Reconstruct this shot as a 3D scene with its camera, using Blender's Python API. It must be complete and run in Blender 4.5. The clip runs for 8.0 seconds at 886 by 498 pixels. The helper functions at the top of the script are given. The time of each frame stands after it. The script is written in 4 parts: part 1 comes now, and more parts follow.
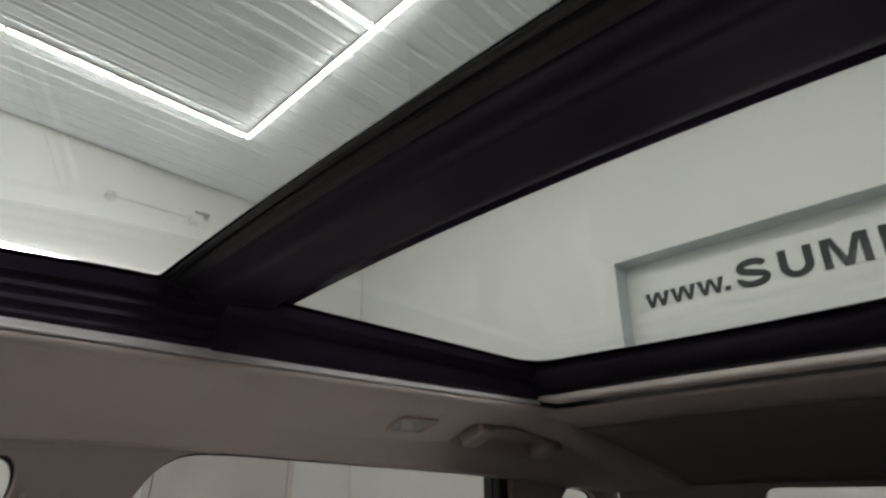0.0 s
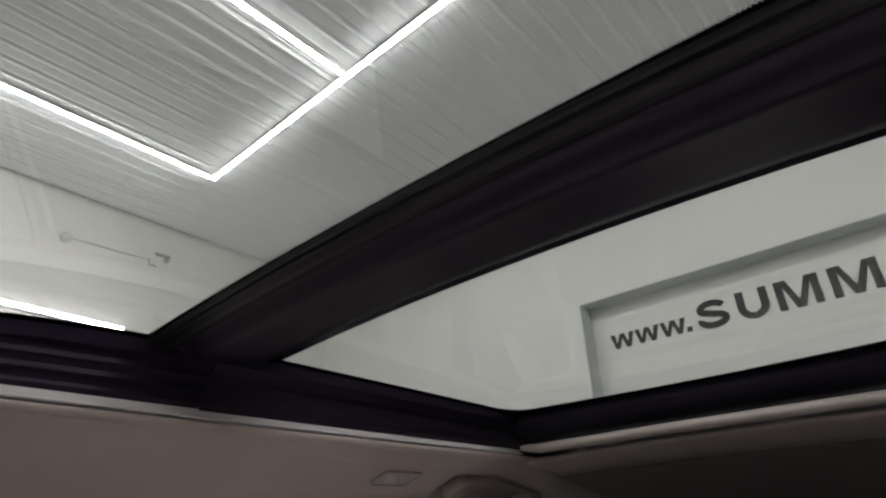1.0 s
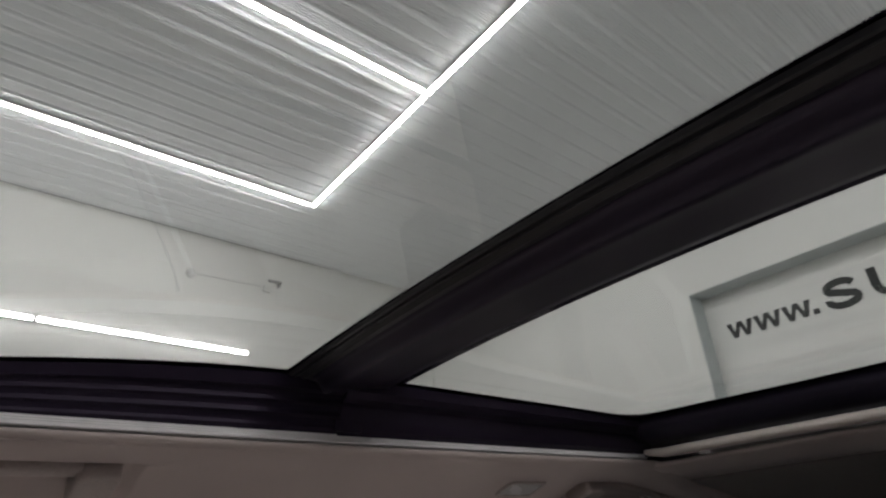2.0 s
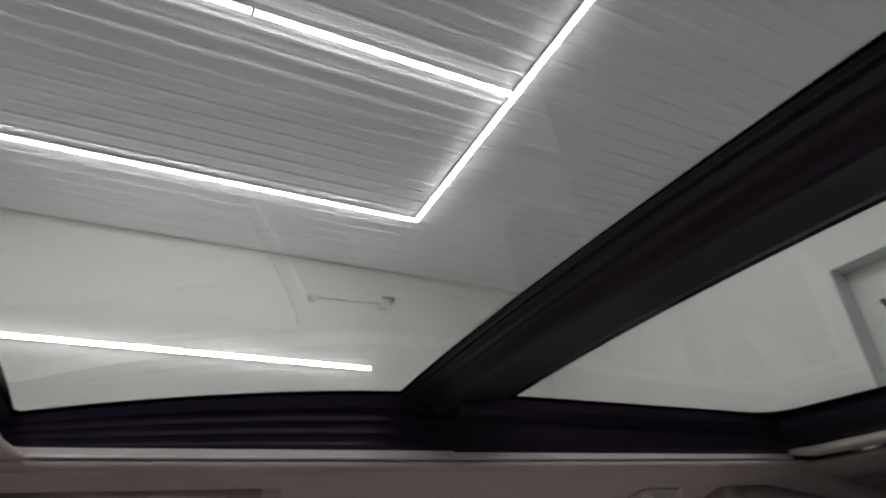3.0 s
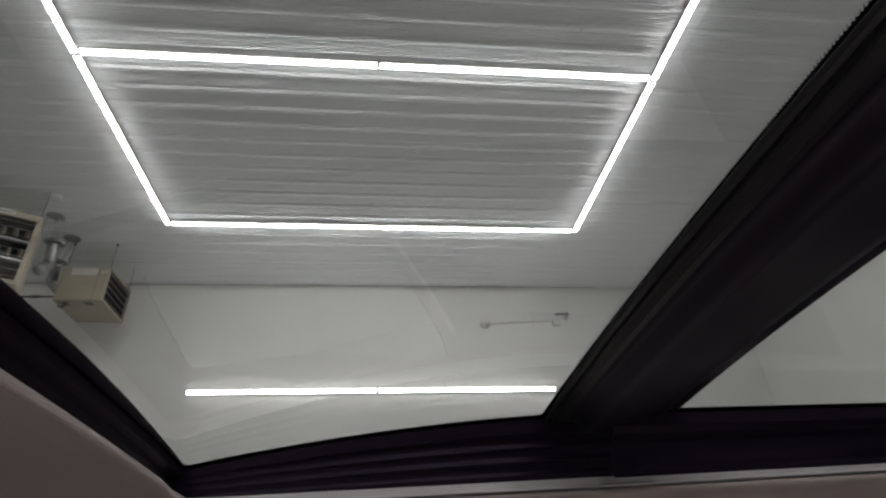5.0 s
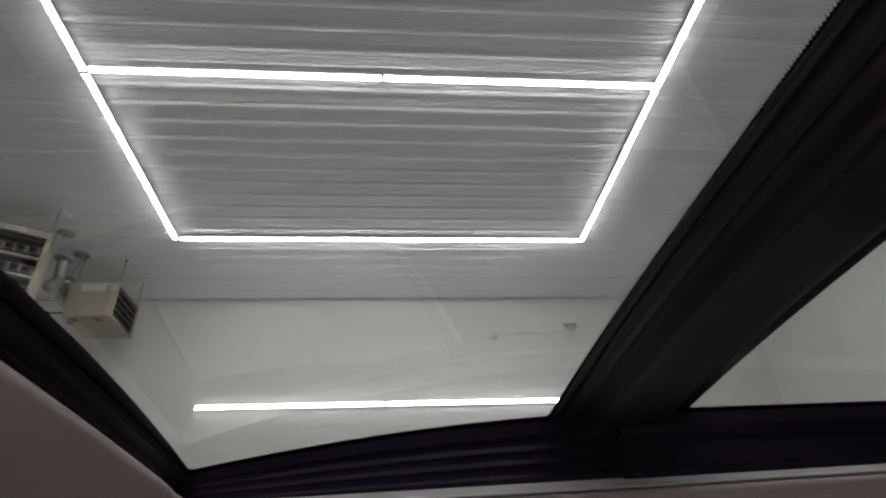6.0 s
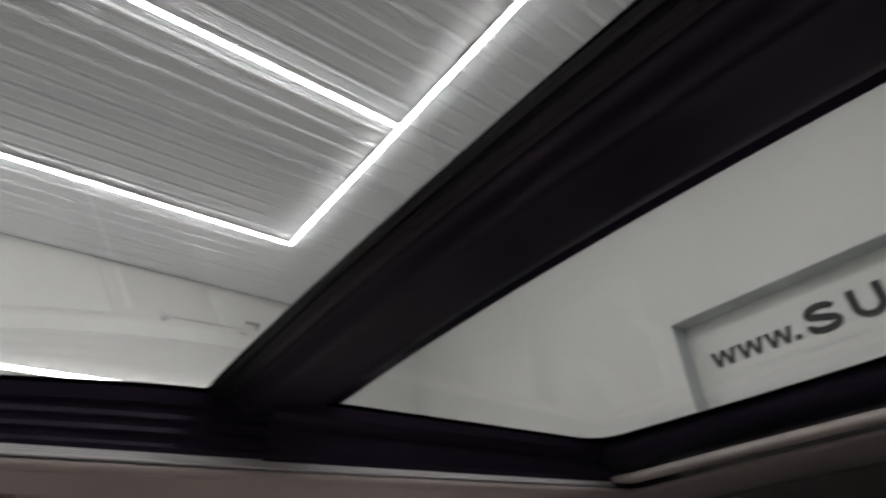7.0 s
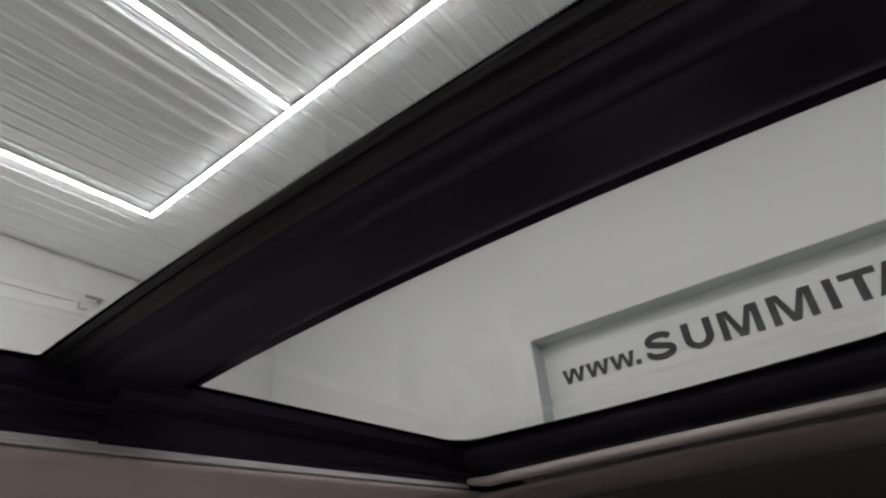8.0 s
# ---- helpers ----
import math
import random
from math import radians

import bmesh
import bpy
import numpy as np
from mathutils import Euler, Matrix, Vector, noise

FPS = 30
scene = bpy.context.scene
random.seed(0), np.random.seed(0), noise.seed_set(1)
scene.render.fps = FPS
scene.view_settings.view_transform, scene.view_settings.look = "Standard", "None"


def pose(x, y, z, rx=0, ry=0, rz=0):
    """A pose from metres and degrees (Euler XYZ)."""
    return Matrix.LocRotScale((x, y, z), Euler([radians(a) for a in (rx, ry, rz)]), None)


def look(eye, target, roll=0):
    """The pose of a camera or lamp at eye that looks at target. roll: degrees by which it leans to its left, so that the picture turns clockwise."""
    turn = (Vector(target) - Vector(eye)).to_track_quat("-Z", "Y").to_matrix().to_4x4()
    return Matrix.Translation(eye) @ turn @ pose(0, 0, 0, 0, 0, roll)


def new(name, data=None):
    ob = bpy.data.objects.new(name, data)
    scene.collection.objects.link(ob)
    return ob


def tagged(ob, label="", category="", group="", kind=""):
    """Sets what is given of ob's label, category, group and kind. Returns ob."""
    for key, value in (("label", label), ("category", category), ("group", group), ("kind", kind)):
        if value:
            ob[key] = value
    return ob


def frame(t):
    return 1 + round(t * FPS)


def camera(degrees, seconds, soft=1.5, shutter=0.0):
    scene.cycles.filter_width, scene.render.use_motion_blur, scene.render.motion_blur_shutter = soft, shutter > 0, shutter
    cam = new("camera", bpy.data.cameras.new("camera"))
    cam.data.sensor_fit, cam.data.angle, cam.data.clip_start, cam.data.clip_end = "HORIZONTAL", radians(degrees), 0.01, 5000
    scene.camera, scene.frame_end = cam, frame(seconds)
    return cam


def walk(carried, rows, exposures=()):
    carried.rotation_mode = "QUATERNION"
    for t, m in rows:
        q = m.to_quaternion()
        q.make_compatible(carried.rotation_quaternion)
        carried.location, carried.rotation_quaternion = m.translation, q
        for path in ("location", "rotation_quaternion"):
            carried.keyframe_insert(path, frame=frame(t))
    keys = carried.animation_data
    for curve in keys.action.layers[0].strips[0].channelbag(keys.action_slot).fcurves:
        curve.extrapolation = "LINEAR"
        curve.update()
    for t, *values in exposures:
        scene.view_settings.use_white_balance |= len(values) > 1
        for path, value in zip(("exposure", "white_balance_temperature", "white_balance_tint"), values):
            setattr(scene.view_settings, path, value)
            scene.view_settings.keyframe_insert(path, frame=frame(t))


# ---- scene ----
cam = camera(75.3, 8.0, soft=2.2, shutter=0.4)
PATH = [
    (0, (0.1984, 0.0780, 1.3143), (1.4872, 1.3765, 2.1222), 0.28),
    (0.5, (0.1902, 0.0799, 1.3265), (1.5209, 1.2633, 2.2369), -0.29),
    (1, (0.1537, 0.0950, 1.3299), (1.4952, 1.2530, 2.2570), -1.72),
    (1.5, (0.1148, 0.0855, 1.3263), (1.3592, 1.3424, 2.2599), -2.59),
    (1.7, (0.1116, 0.0829, 1.3324), (1.3003, 1.3912, 2.2681), -2.55),
    (2.8, (0.1328, 0.0763, 1.3530), (0.9961, 1.6001, 2.3188), -3.01),
    (3, (0.1263, 0.0637, 1.3549), (0.9129, 1.6271, 2.3229), -3.06),
    (3.5, (0.1509, 0.0628, 1.3666), (0.7453, 1.7032, 2.3443), -3.05),
    (4, (0.1730, 0.0614, 1.3737), (0.6031, 1.7460, 2.3622), -2.89),
    (4.5, (0.2108, 0.0642, 1.3651), (0.5002, 1.7577, 2.3889), -2.85),
    (4.7, (0.2106, 0.0735, 1.3670), (0.4583, 1.7634, 2.4077), -2.83),
    (5.8, (0.2200, 0.0821, 1.3609), (0.3974, 1.7525, 2.4465), -3.07),
    (6, (0.2178, 0.0870, 1.3530), (0.3990, 1.7483, 2.4517), -3.25),
    (6.3, (0.2152, 0.0907, 1.3488), (0.5292, 1.7260, 2.4565), -3.18),
    (6.5, (0.2157, 0.0897, 1.3348), (0.7798, 1.6574, 2.4411), -3.27),
    (6.7, (0.2129, 0.0781, 1.3181), (1.0049, 1.5502, 2.4162), -3.52),
    (7, (0.2136, 0.0813, 1.3150), (1.3011, 1.3726, 2.3873), -4.47),
    (7.5, (0.2168, 0.0849, 1.3109), (1.5324, 1.1602, 2.3658), -5.02),
    (8, (0.2127, 0.1144, 1.3111), (1.6029, 1.0946, 2.3631), -5.14),
]
walk(cam, [(t, look(eye, target, roll)) for t, eye, target, roll in PATH],
     exposures=[(0.0, 0.78, 6400, 9), (0.5, 0.78, 6400, 10), (1.0, 0.68, 6400, 12), (1.7, 0.58, 6350, 13), (2.8, 0.42, 6350, 14), (3.5, 0.32, 6350, 15), (4.5, 0.15, 6350, 14), (6.0, 0.15, 6350, 13), (6.5, 0.18, 6350, 15), (7.0, 0.36, 6350, 15), (8.0, 0.58, 6350, 15)])

# ---- world and light ----
world = bpy.data.worlds.new("world")
world.use_nodes = True
scene.world = world
world.node_tree.nodes["Background"].inputs["Color"].default_value = (0.02, 0.02, 0.02, 1)
world.node_tree.nodes["Background"].inputs["Strength"].default_value = 1.0
TUBE_POWER = 21.0


# ---- materials ----
def material(name):
    m = bpy.data.materials.new(name)
    m.use_nodes = True
    n, l = m.node_tree.nodes, m.node_tree.links
    return m, n, l, n["Principled BSDF"]


def surface(name, colour, rough=0.5, metal=0.0, grain=200.0, grain_amount=0.08, stain=3.0, stain_amount=0.08,
            bump=0.05, bump_scale=None, spec=0.5, stretch=(1, 1, 1), coat=0.0, sheen=0.0, tint=(1, 1, 1)):
    """A plain real surface with variation at two scales and a fine relief."""
    m, n, l, b = material(name)
    tc = n.new("ShaderNodeTexCoord")
    mp = n.new("ShaderNodeMapping")
    mp.inputs["Scale"].default_value = stretch
    l.new(tc.outputs["Object"], mp.inputs["Vector"])
    fine, wide = n.new("ShaderNodeTexNoise"), n.new("ShaderNodeTexNoise")
    fine.inputs["Scale"].default_value, wide.inputs["Scale"].default_value = grain, stain
    fine.inputs["Detail"].default_value, wide.inputs["Detail"].default_value = 3, 4
    for t in (fine, wide):
        l.new(mp.outputs["Vector"], t.inputs["Vector"])
    base = n.new("ShaderNodeRGB")
    base.outputs[0].default_value = (*colour, 1)
    col = base.outputs[0]
    for t, amount in ((fine, grain_amount), (wide, stain_amount)):
        r = n.new("ShaderNodeMapRange")
        r.inputs["From Min"].default_value, r.inputs["From Max"].default_value = 0.3, 0.7
        r.inputs["To Min"].default_value, r.inputs["To Max"].default_value = 1 - amount, 1 + amount
        l.new(t.outputs["Fac"], r.inputs["Value"])
        mul = n.new("ShaderNodeVectorMath")
        mul.operation = "SCALE"
        l.new(col, mul.inputs[0])
        l.new(r.outputs[0], mul.inputs["Scale"])
        col = mul.outputs[0]
    l.new(col, b.inputs["Base Color"])
    rr = n.new("ShaderNodeMapRange")
    rr.inputs["From Min"].default_value, rr.inputs["From Max"].default_value = 0.3, 0.7
    rr.inputs["To Min"].default_value, rr.inputs["To Max"].default_value = max(rough - 0.06, 0.02), min(rough + 0.06, 1)
    l.new(wide.outputs["Fac"], rr.inputs["Value"])
    l.new(rr.outputs[0], b.inputs["Roughness"])
    b.inputs["Metallic"].default_value = metal
    b.inputs["Specular IOR Level"].default_value = spec
    b.inputs["Coat Weight"].default_value = coat
    b.inputs["Specular Tint"].default_value = (*tint, 1)
    b.inputs["Sheen Weight"].default_value = sheen
    if bump:
        bm_ = n.new("ShaderNodeBump")
        bm_.inputs["Strength"].default_value, bm_.inputs["Distance"].default_value = bump, 0.002
        if bump_scale:
            extra = n.new("ShaderNodeTexNoise")
            extra.inputs["Scale"].default_value = bump_scale
            l.new(mp.outputs["Vector"], extra.inputs["Vector"])
            l.new(extra.outputs["Fac"], bm_.inputs["Height"])
        else:
            l.new(fine.outputs["Fac"], bm_.inputs["Height"])
        l.new(bm_.outputs["Normal"], b.inputs["Normal"])
    return m


def fabric(name, colour):
    """Knitted headliner cloth: tiny two-way weave with a soft mottling."""
    m, n, l, b = material(name)
    tc = n.new("ShaderNodeTexCoord")
    height = None
    for direction in ("X", "Y"):
        w = n.new("ShaderNodeTexWave")
        w.wave_type, w.bands_direction = "BANDS", direction
        w.inputs["Scale"].default_value, w.inputs["Distortion"].default_value = 260, 0.6
        l.new(tc.outputs["Object"], w.inputs["Vector"])
        if height is None:
            height = w.outputs["Fac"]
        else:
            add = n.new("ShaderNodeMath")
            add.operation = "MULTIPLY"
            l.new(height, add.inputs[0])
            l.new(w.outputs["Fac"], add.inputs[1])
            height = add.outputs[0]
    wide = n.new("ShaderNodeTexNoise")
    wide.inputs["Scale"].default_value = 7
    l.new(tc.outputs["Object"], wide.inputs["Vector"])
    mix = n.new("ShaderNodeMix")
    mix.data_type = "RGBA"
    mix.inputs["A"].default_value = (*[c * 0.93 for c in colour], 1)
    mix.inputs["B"].default_value = (*[min(c * 1.06, 1) for c in colour], 1)
    l.new(wide.outputs["Fac"], mix.inputs["Factor"])
    l.new(mix.outputs["Result"], b.inputs["Base Color"])
    b.inputs["Roughness"].default_value = 0.95
    b.inputs["Specular IOR Level"].default_value = 0.15
    b.inputs["Sheen Weight"].default_value = 0.25
    bm_ = n.new("ShaderNodeBump")
    bm_.inputs["Strength"].default_value, bm_.inputs["Distance"].default_value = 0.25, 0.0008
    l.new(height, bm_.inputs["Height"])
    l.new(bm_.outputs["Normal"], b.inputs["Normal"])
    return m


def pane_material(name, tint, ior):
    """Thin glazing: clear tinted body under a gloss that grows towards grazing."""
    m, n, l, b = material(name)
    n.remove(b)
    clear, gloss, fres, mix = (n.new(k) for k in ("ShaderNodeBsdfTransparent", "ShaderNodeBsdfGlossy", "ShaderNodeFresnel", "ShaderNodeMixShader"))
    clear.inputs["Color"].default_value = (*tint, 1)
    gloss.inputs["Roughness"].default_value = 0.0
    gloss.inputs["Color"].default_value = (0.95, 0.97, 0.95, 1)
    fres.inputs["IOR"].default_value = ior
    l.new(fres.outputs[0], mix.inputs[0])
    l.new(clear.outputs[0], mix.inputs[1])
    l.new(gloss.outputs[0], mix.inputs[2])
    l.new(mix.outputs[0], n["Material Output"].inputs["Surface"])
    return m


def clear_material(name, tint):
    """The outer faces of a pane: a clear body alone."""
    m, n, l, b = material(name)
    n.remove(b)
    clear = n.new("ShaderNodeBsdfTransparent")
    clear.inputs["Color"].default_value = (*tint, 1)
    l.new(clear.outputs[0], n["Material Output"].inputs["Surface"])
    return m


def glowing(name, colour, strength):
    m, n, l, b = material(name)
    b.inputs["Base Color"].default_value = (0.9, 0.9, 0.9, 1)
    b.inputs["Emission Color"].default_value = (*colour, 1)
    b.inputs["Emission Strength"].default_value = strength
    return m


WALL = surface("painted_wall", (0.79, 0.79, 0.765), 0.6, grain=60, grain_amount=0.015, stain=1.2, stain_amount=0.035, bump=0.12, bump_scale=180)
CEIL = surface("white_panel", (0.855, 0.87, 0.885), 0.42, grain=3, grain_amount=0.006, stain=0.7, stain_amount=0.025, bump=0.0, stretch=(0.4, 1, 1))
SEAM = surface("grey_seam", (0.44, 0.44, 0.44), 0.6)
SIGNBACK = surface("sign_board", (0.81, 0.81, 0.785), 0.5, grain=20, grain_amount=0.02, bump=0.02, stretch=(1, 0.2, 4))
LETTER = surface("sign_letters", (0.016, 0.020, 0.018), 0.45, bump=0.02)
FLOOR = surface("epoxy_floor", (0.60, 0.60, 0.585), 0.35, grain=80, grain_amount=0.2, stain=1.5, stain_amount=0.15)
WALLTUBE = glowing("wall_led_diffuser", (1.0, 0.985, 0.96), TUBE_POWER * 0.72)
TUBE = glowing("led_diffuser", (1.0, 0.985, 0.96), TUBE_POWER)
HOUSING = surface("lamp_housing", (0.70, 0.70, 0.70), 0.4, metal=0.0, bump=0.02)
CAPM = surface("lamp_endcap", (0.5, 0.5, 0.5), 0.5, bump=0.02)
BLACK = surface("black_plastic", (0.022, 0.018, 0.033), 0.38, grain=500, grain_amount=0.15, bump=0.10, spec=0.4, tint=(0.78, 0.76, 1.0))
GLOSSBLACK = surface("gloss_black_edge", (0.010, 0.010, 0.011), 0.22, bump=0.02, grain=80, spec=0.4)
RAILBLACK = surface("rail_black", (0.0140, 0.0095, 0.0195), 0.42, grain=500, grain_amount=0.12, stain_amount=0.03, bump=0.0, spec=0.28, tint=(0.84, 0.74, 1.0))
BEAMBLACK = surface("beam_black", (0.0165, 0.0126, 0.0225), 0.36, grain=500, grain_amount=0.10, stain_amount=0.03, bump=0.0, spec=0.40, tint=(0.84, 0.76, 1.0))
SEALBLACK = surface("seal_black", (0.0225, 0.0220, 0.0240), 0.30, grain=400, stain_amount=0.04, bump=0.0, spec=0.45)
RUBBER = surface("rubber_seal", (0.018, 0.015, 0.020), 0.55, grain=300, bump=0.08, spec=0.35)
FRIT = surface("ceramic_frit", (0.019, 0.014, 0.025), 0.22, bump=0.0, spec=0.4, tint=(0.78, 0.76, 1.0))
LINER = fabric("headliner_cloth", (0.65, 0.562, 0.53))
# darker copy of the headliner cloth: the tail's shade is in the colour
SHADELINER = fabric("shaded_headliner_cloth", (0.27, 0.245, 0.225))
PILLAR = surface("pillar_plastic", (0.52, 0.452, 0.425), 0.6, grain=400, grain_amount=0.05, bump=0.15)
TRIM = surface("satin_trim", (0.90, 0.88, 0.88), 0.30, grain=200, grain_amount=0.03, bump=0.02, stretch=(0.05, 1, 1))
HANDLE = surface("handle_plastic", (0.55, 0.48, 0.45), 0.5, grain=400, bump=0.08)
LENS = surface("lamp_lens", (0.54, 0.52, 0.52), 0.3, bump=0.03, grain=150)
ROLLER = surface("shade_bar", (0.60, 0.545, 0.50), 0.42, grain=300, bump=0.01)
# pale so that the unseen lower cabin reflects light onto the headliner
BOUNCE = surface("pale_bounce", (0.78, 0.715, 0.68), 0.55, grain=300, bump=0.1)
PAINT = surface("car_paint", (0.03, 0.032, 0.036), 0.2, metal=0.3, grain=900, coat=1.0, bump=0.0)
TYRE = surface("tyre_rubber", (0.02, 0.02, 0.02), 0.8)
RIM = surface("wheel_rim", (0.5, 0.5, 0.5), 0.3, metal=0.9, bump=0.02)
BEIGE = surface("heater_enamel", (0.40, 0.355, 0.275), 0.42, grain=60, grain_amount=0.03, stain=6, bump=0.05)
DARKMETAL = surface("dark_metal", (0.05, 0.05, 0.055), 0.45, metal=0.5)
STEEL = surface("galvanised_steel", (0.42, 0.43, 0.43), 0.32, metal=0.9, grain=40, grain_amount=0.12, bump=0.05)
LOUVRE = surface("grey_louvre", (0.20, 0.20, 0.215), 0.4, metal=0.4, bump=0.02)
# near-black colour in place of the shade inside the heaters
DARKVOID = surface("void_shade_black", (0.010, 0.010, 0.011), 0.9, bump=0.0, spec=0.1)
COPPER = surface("heater_coil", (0.115, 0.10, 0.075), 0.4, metal=0.4)
CAMGREY = surface("camera_grey", (0.31, 0.31, 0.31), 0.5, bump=0.02)
PAPER = surface("paper_label", (0.68, 0.66, 0.62), 0.7, bump=0.02)
WHITEPL = surface("white_plastic", (0.72, 0.72, 0.70), 0.4, bump=0.02)
GREYCABLE = surface("grey_cable", (0.60, 0.60, 0.585), 0.6)
ROOFGLASS = pane_material("roof_glass", (0.96, 0.97, 0.95), 1.95)
REARGLASS = pane_material("rear_roof_glass", (0.970, 0.98, 0.960), 1.19)
ROOFGLASS_OUT = clear_material("roof_glass_outer", (0.97, 0.98, 0.97))
SIDEGLASS = pane_material("side_glass", (0.82, 0.80, 0.775), 1.45)


# ---- builders ----
def link_mesh(name, bm, mats, parent=None, label="", smooth=False):
    me = bpy.data.meshes.new(name)
    bmesh.ops.recalc_face_normals(bm, faces=bm.faces)
    bm.to_mesh(me)
    bm.free()
    for m in mats if isinstance(mats, (list, tuple)) else [mats]:
        me.materials.append(m)
    if smooth:
        for p in me.polygons:
            p.use_smooth = True
    ob = new(name, me)
    if parent:
        ob.parent = parent
    if label:
        tagged(ob, label)
    return ob


def part(name, bm, mats, parent, label="", smooth=False):
    """One mesh under a thing or under a part."""
    return link_mesh(name, bm, mats, parent, label, smooth)


def soften(ob, width=0.003, segments=2, angle=35):
    b = ob.modifiers.new("bevel", "BEVEL")
    b.width, b.segments, b.limit_method, b.angle_limit = width, segments, "ANGLE", radians(angle)
    return ob


def thicken(ob, t, offset=1.0):
    s = ob.modifiers.new("solid", "SOLIDIFY")
    s.thickness, s.offset = t, offset
    return ob


def box(bm, x0, x1, y0, y1, z0, z1):
    v = [bm.verts.new(p) for p in ((x0, y0, z0), (x1, y0, z0), (x1, y1, z0), (x0, y1, z0), (x0, y0, z1), (x1, y0, z1), (x1, y1, z1), (x0, y1, z1))]
    for f in ((3, 2, 1, 0), (4, 5, 6, 7), (0, 1, 5, 4), (1, 2, 6, 5), (2, 3, 7, 6), (3, 0, 4, 7)):
        bm.faces.new([v[i] for i in f])
    return bm


def boxed(*a):
    return box(bmesh.new(), *a)


def loft(rings, closed=True, caps=True):
    """A skin over a row of rings of points, each of the same length."""
    bm = bmesh.new()
    rows = [[bm.verts.new(p) for p in r] for r in rings]
    k = len(rows[0])
    for a, b in zip(rows, rows[1:]):
        for i in range(k if closed else k - 1):
            j = (i + 1) % k
            bm.faces.new((a[i], a[j], b[j], b[i]))
    if caps and closed:
        bm.faces.new(rows[0][::-1])
        bm.faces.new(rows[-1])
    return bm


def tube(bm, points, radius, sides=8):
    """A round bar along a row of points, added to bm."""
    pts = [Vector(p) for p in points]
    rows = []
    for i, p in enumerate(pts):
        d = (pts[min(i + 1, len(pts) - 1)] - pts[max(i - 1, 0)]).normalized()
        up = Vector((0, 0, 1)) if abs(d.z) < 0.9 else Vector((1, 0, 0))
        a = d.cross(up).normalized()
        b = d.cross(a)
        r = radius[i] if isinstance(radius, (list, tuple)) else radius
        rows.append([bm.verts.new(p + r * (math.cos(2 * math.pi * k / sides) * a + math.sin(2 * math.pi * k / sides) * b)) for k in range(sides)])
    for a, b in zip(rows, rows[1:]):
        for i in range(sides):
            j = (i + 1) % sides
            bm.faces.new((a[i], a[j], b[j], b[i]))
    bm.faces.new(rows[0][::-1])
    bm.faces.new(rows[-1])
    return bm


def rounded(x0, x1, z0, z1, r, n=6):
    """A rounded rectangle's outline; r: one radius, or four from the lower left round to the upper left."""
    r = r if isinstance(r, (list, tuple)) else [r] * 4
    out = []
    for (cx, cz, a0), q in zip(((x0, z0, 180), (x1, z0, 270), (x1, z1, 0), (x0, z1, 90)), r):
        sx, sz = (1 if cx == x0 else -1), (1 if cz == z0 else -1)
        for k in range(n + 1):
            a = radians(a0 + 90 * k / n)
            out.append((cx + sx * q + q * math.cos(a), cz + sz * q + q * math.sin(a)))
    return out


def plate(outline, holes, place):
    """A filled flat outline with holes, each point set in space by place(u, v)."""
    cu = bpy.data.curves.new("outline", "CURVE")
    cu.dimensions, cu.fill_mode = "2D", "BOTH"
    for loop in [outline, *holes]:
        sp = cu.splines.new("POLY")
        sp.points.add(len(loop) - 1)
        for q, (u, v) in zip(sp.points, loop):
            q.co = (u, v, 0, 1)
        sp.use_cyclic_u = True
    ob = new("outline", cu)
    me = bpy.data.meshes.new_from_object(ob.evaluated_get(bpy.context.evaluated_depsgraph_get()))
    bpy.data.objects.remove(ob)
    bm = bmesh.new()
    bm.from_mesh(me)
    bpy.data.meshes.remove(me)
    bmesh.ops.remove_doubles(bm, verts=bm.verts, dist=1e-5)
    for v in bm.verts:
        v.co = place(v.co.x, v.co.y)
    return bm


def mirror_y(ob, centre):
    """The same part on the car's other side, as an object of its own."""
    o = ob.copy()
    o.data = ob.data.copy()
    o.data.transform(Matrix.Translation((0, 2 * centre, 0)) @ Matrix.Diagonal((1, -1, 1, 1)))
    o.data.flip_normals()
    scene.collection.objects.link(o)
    o.parent = ob.parent
    return o


# ---- the room ----
H = 3.345
XW, YW, XL, YB = 2.90, 3.75, -3.6, -3.4

tagged(link_mesh("floor", boxed(XL - 0.3, XW + 0.4, YB - 0.3, YW + 0.3, -0.1, 0), FLOOR), "grey coated concrete garage floor", "floor", kind="structure")
tagged(link_mesh("wall_north", boxed(XL, XW + 0.4, YW, YW + 0.2, 0, H + 0.1), WALL), "plain white painted wall behind the strip lamp", "wall", kind="structure")
tagged(link_mesh("wall_south", boxed(XL, XW + 0.4, YB - 0.2, YB, 0, H + 0.1), WALL), "plain white painted wall", "wall", kind="structure")
tagged(link_mesh("wall_west", boxed(XL - 0.2, XL, YB - 0.2, YW + 0.2, 0, H + 0.1), WALL), "plain white painted wall", "wall", kind="structure")

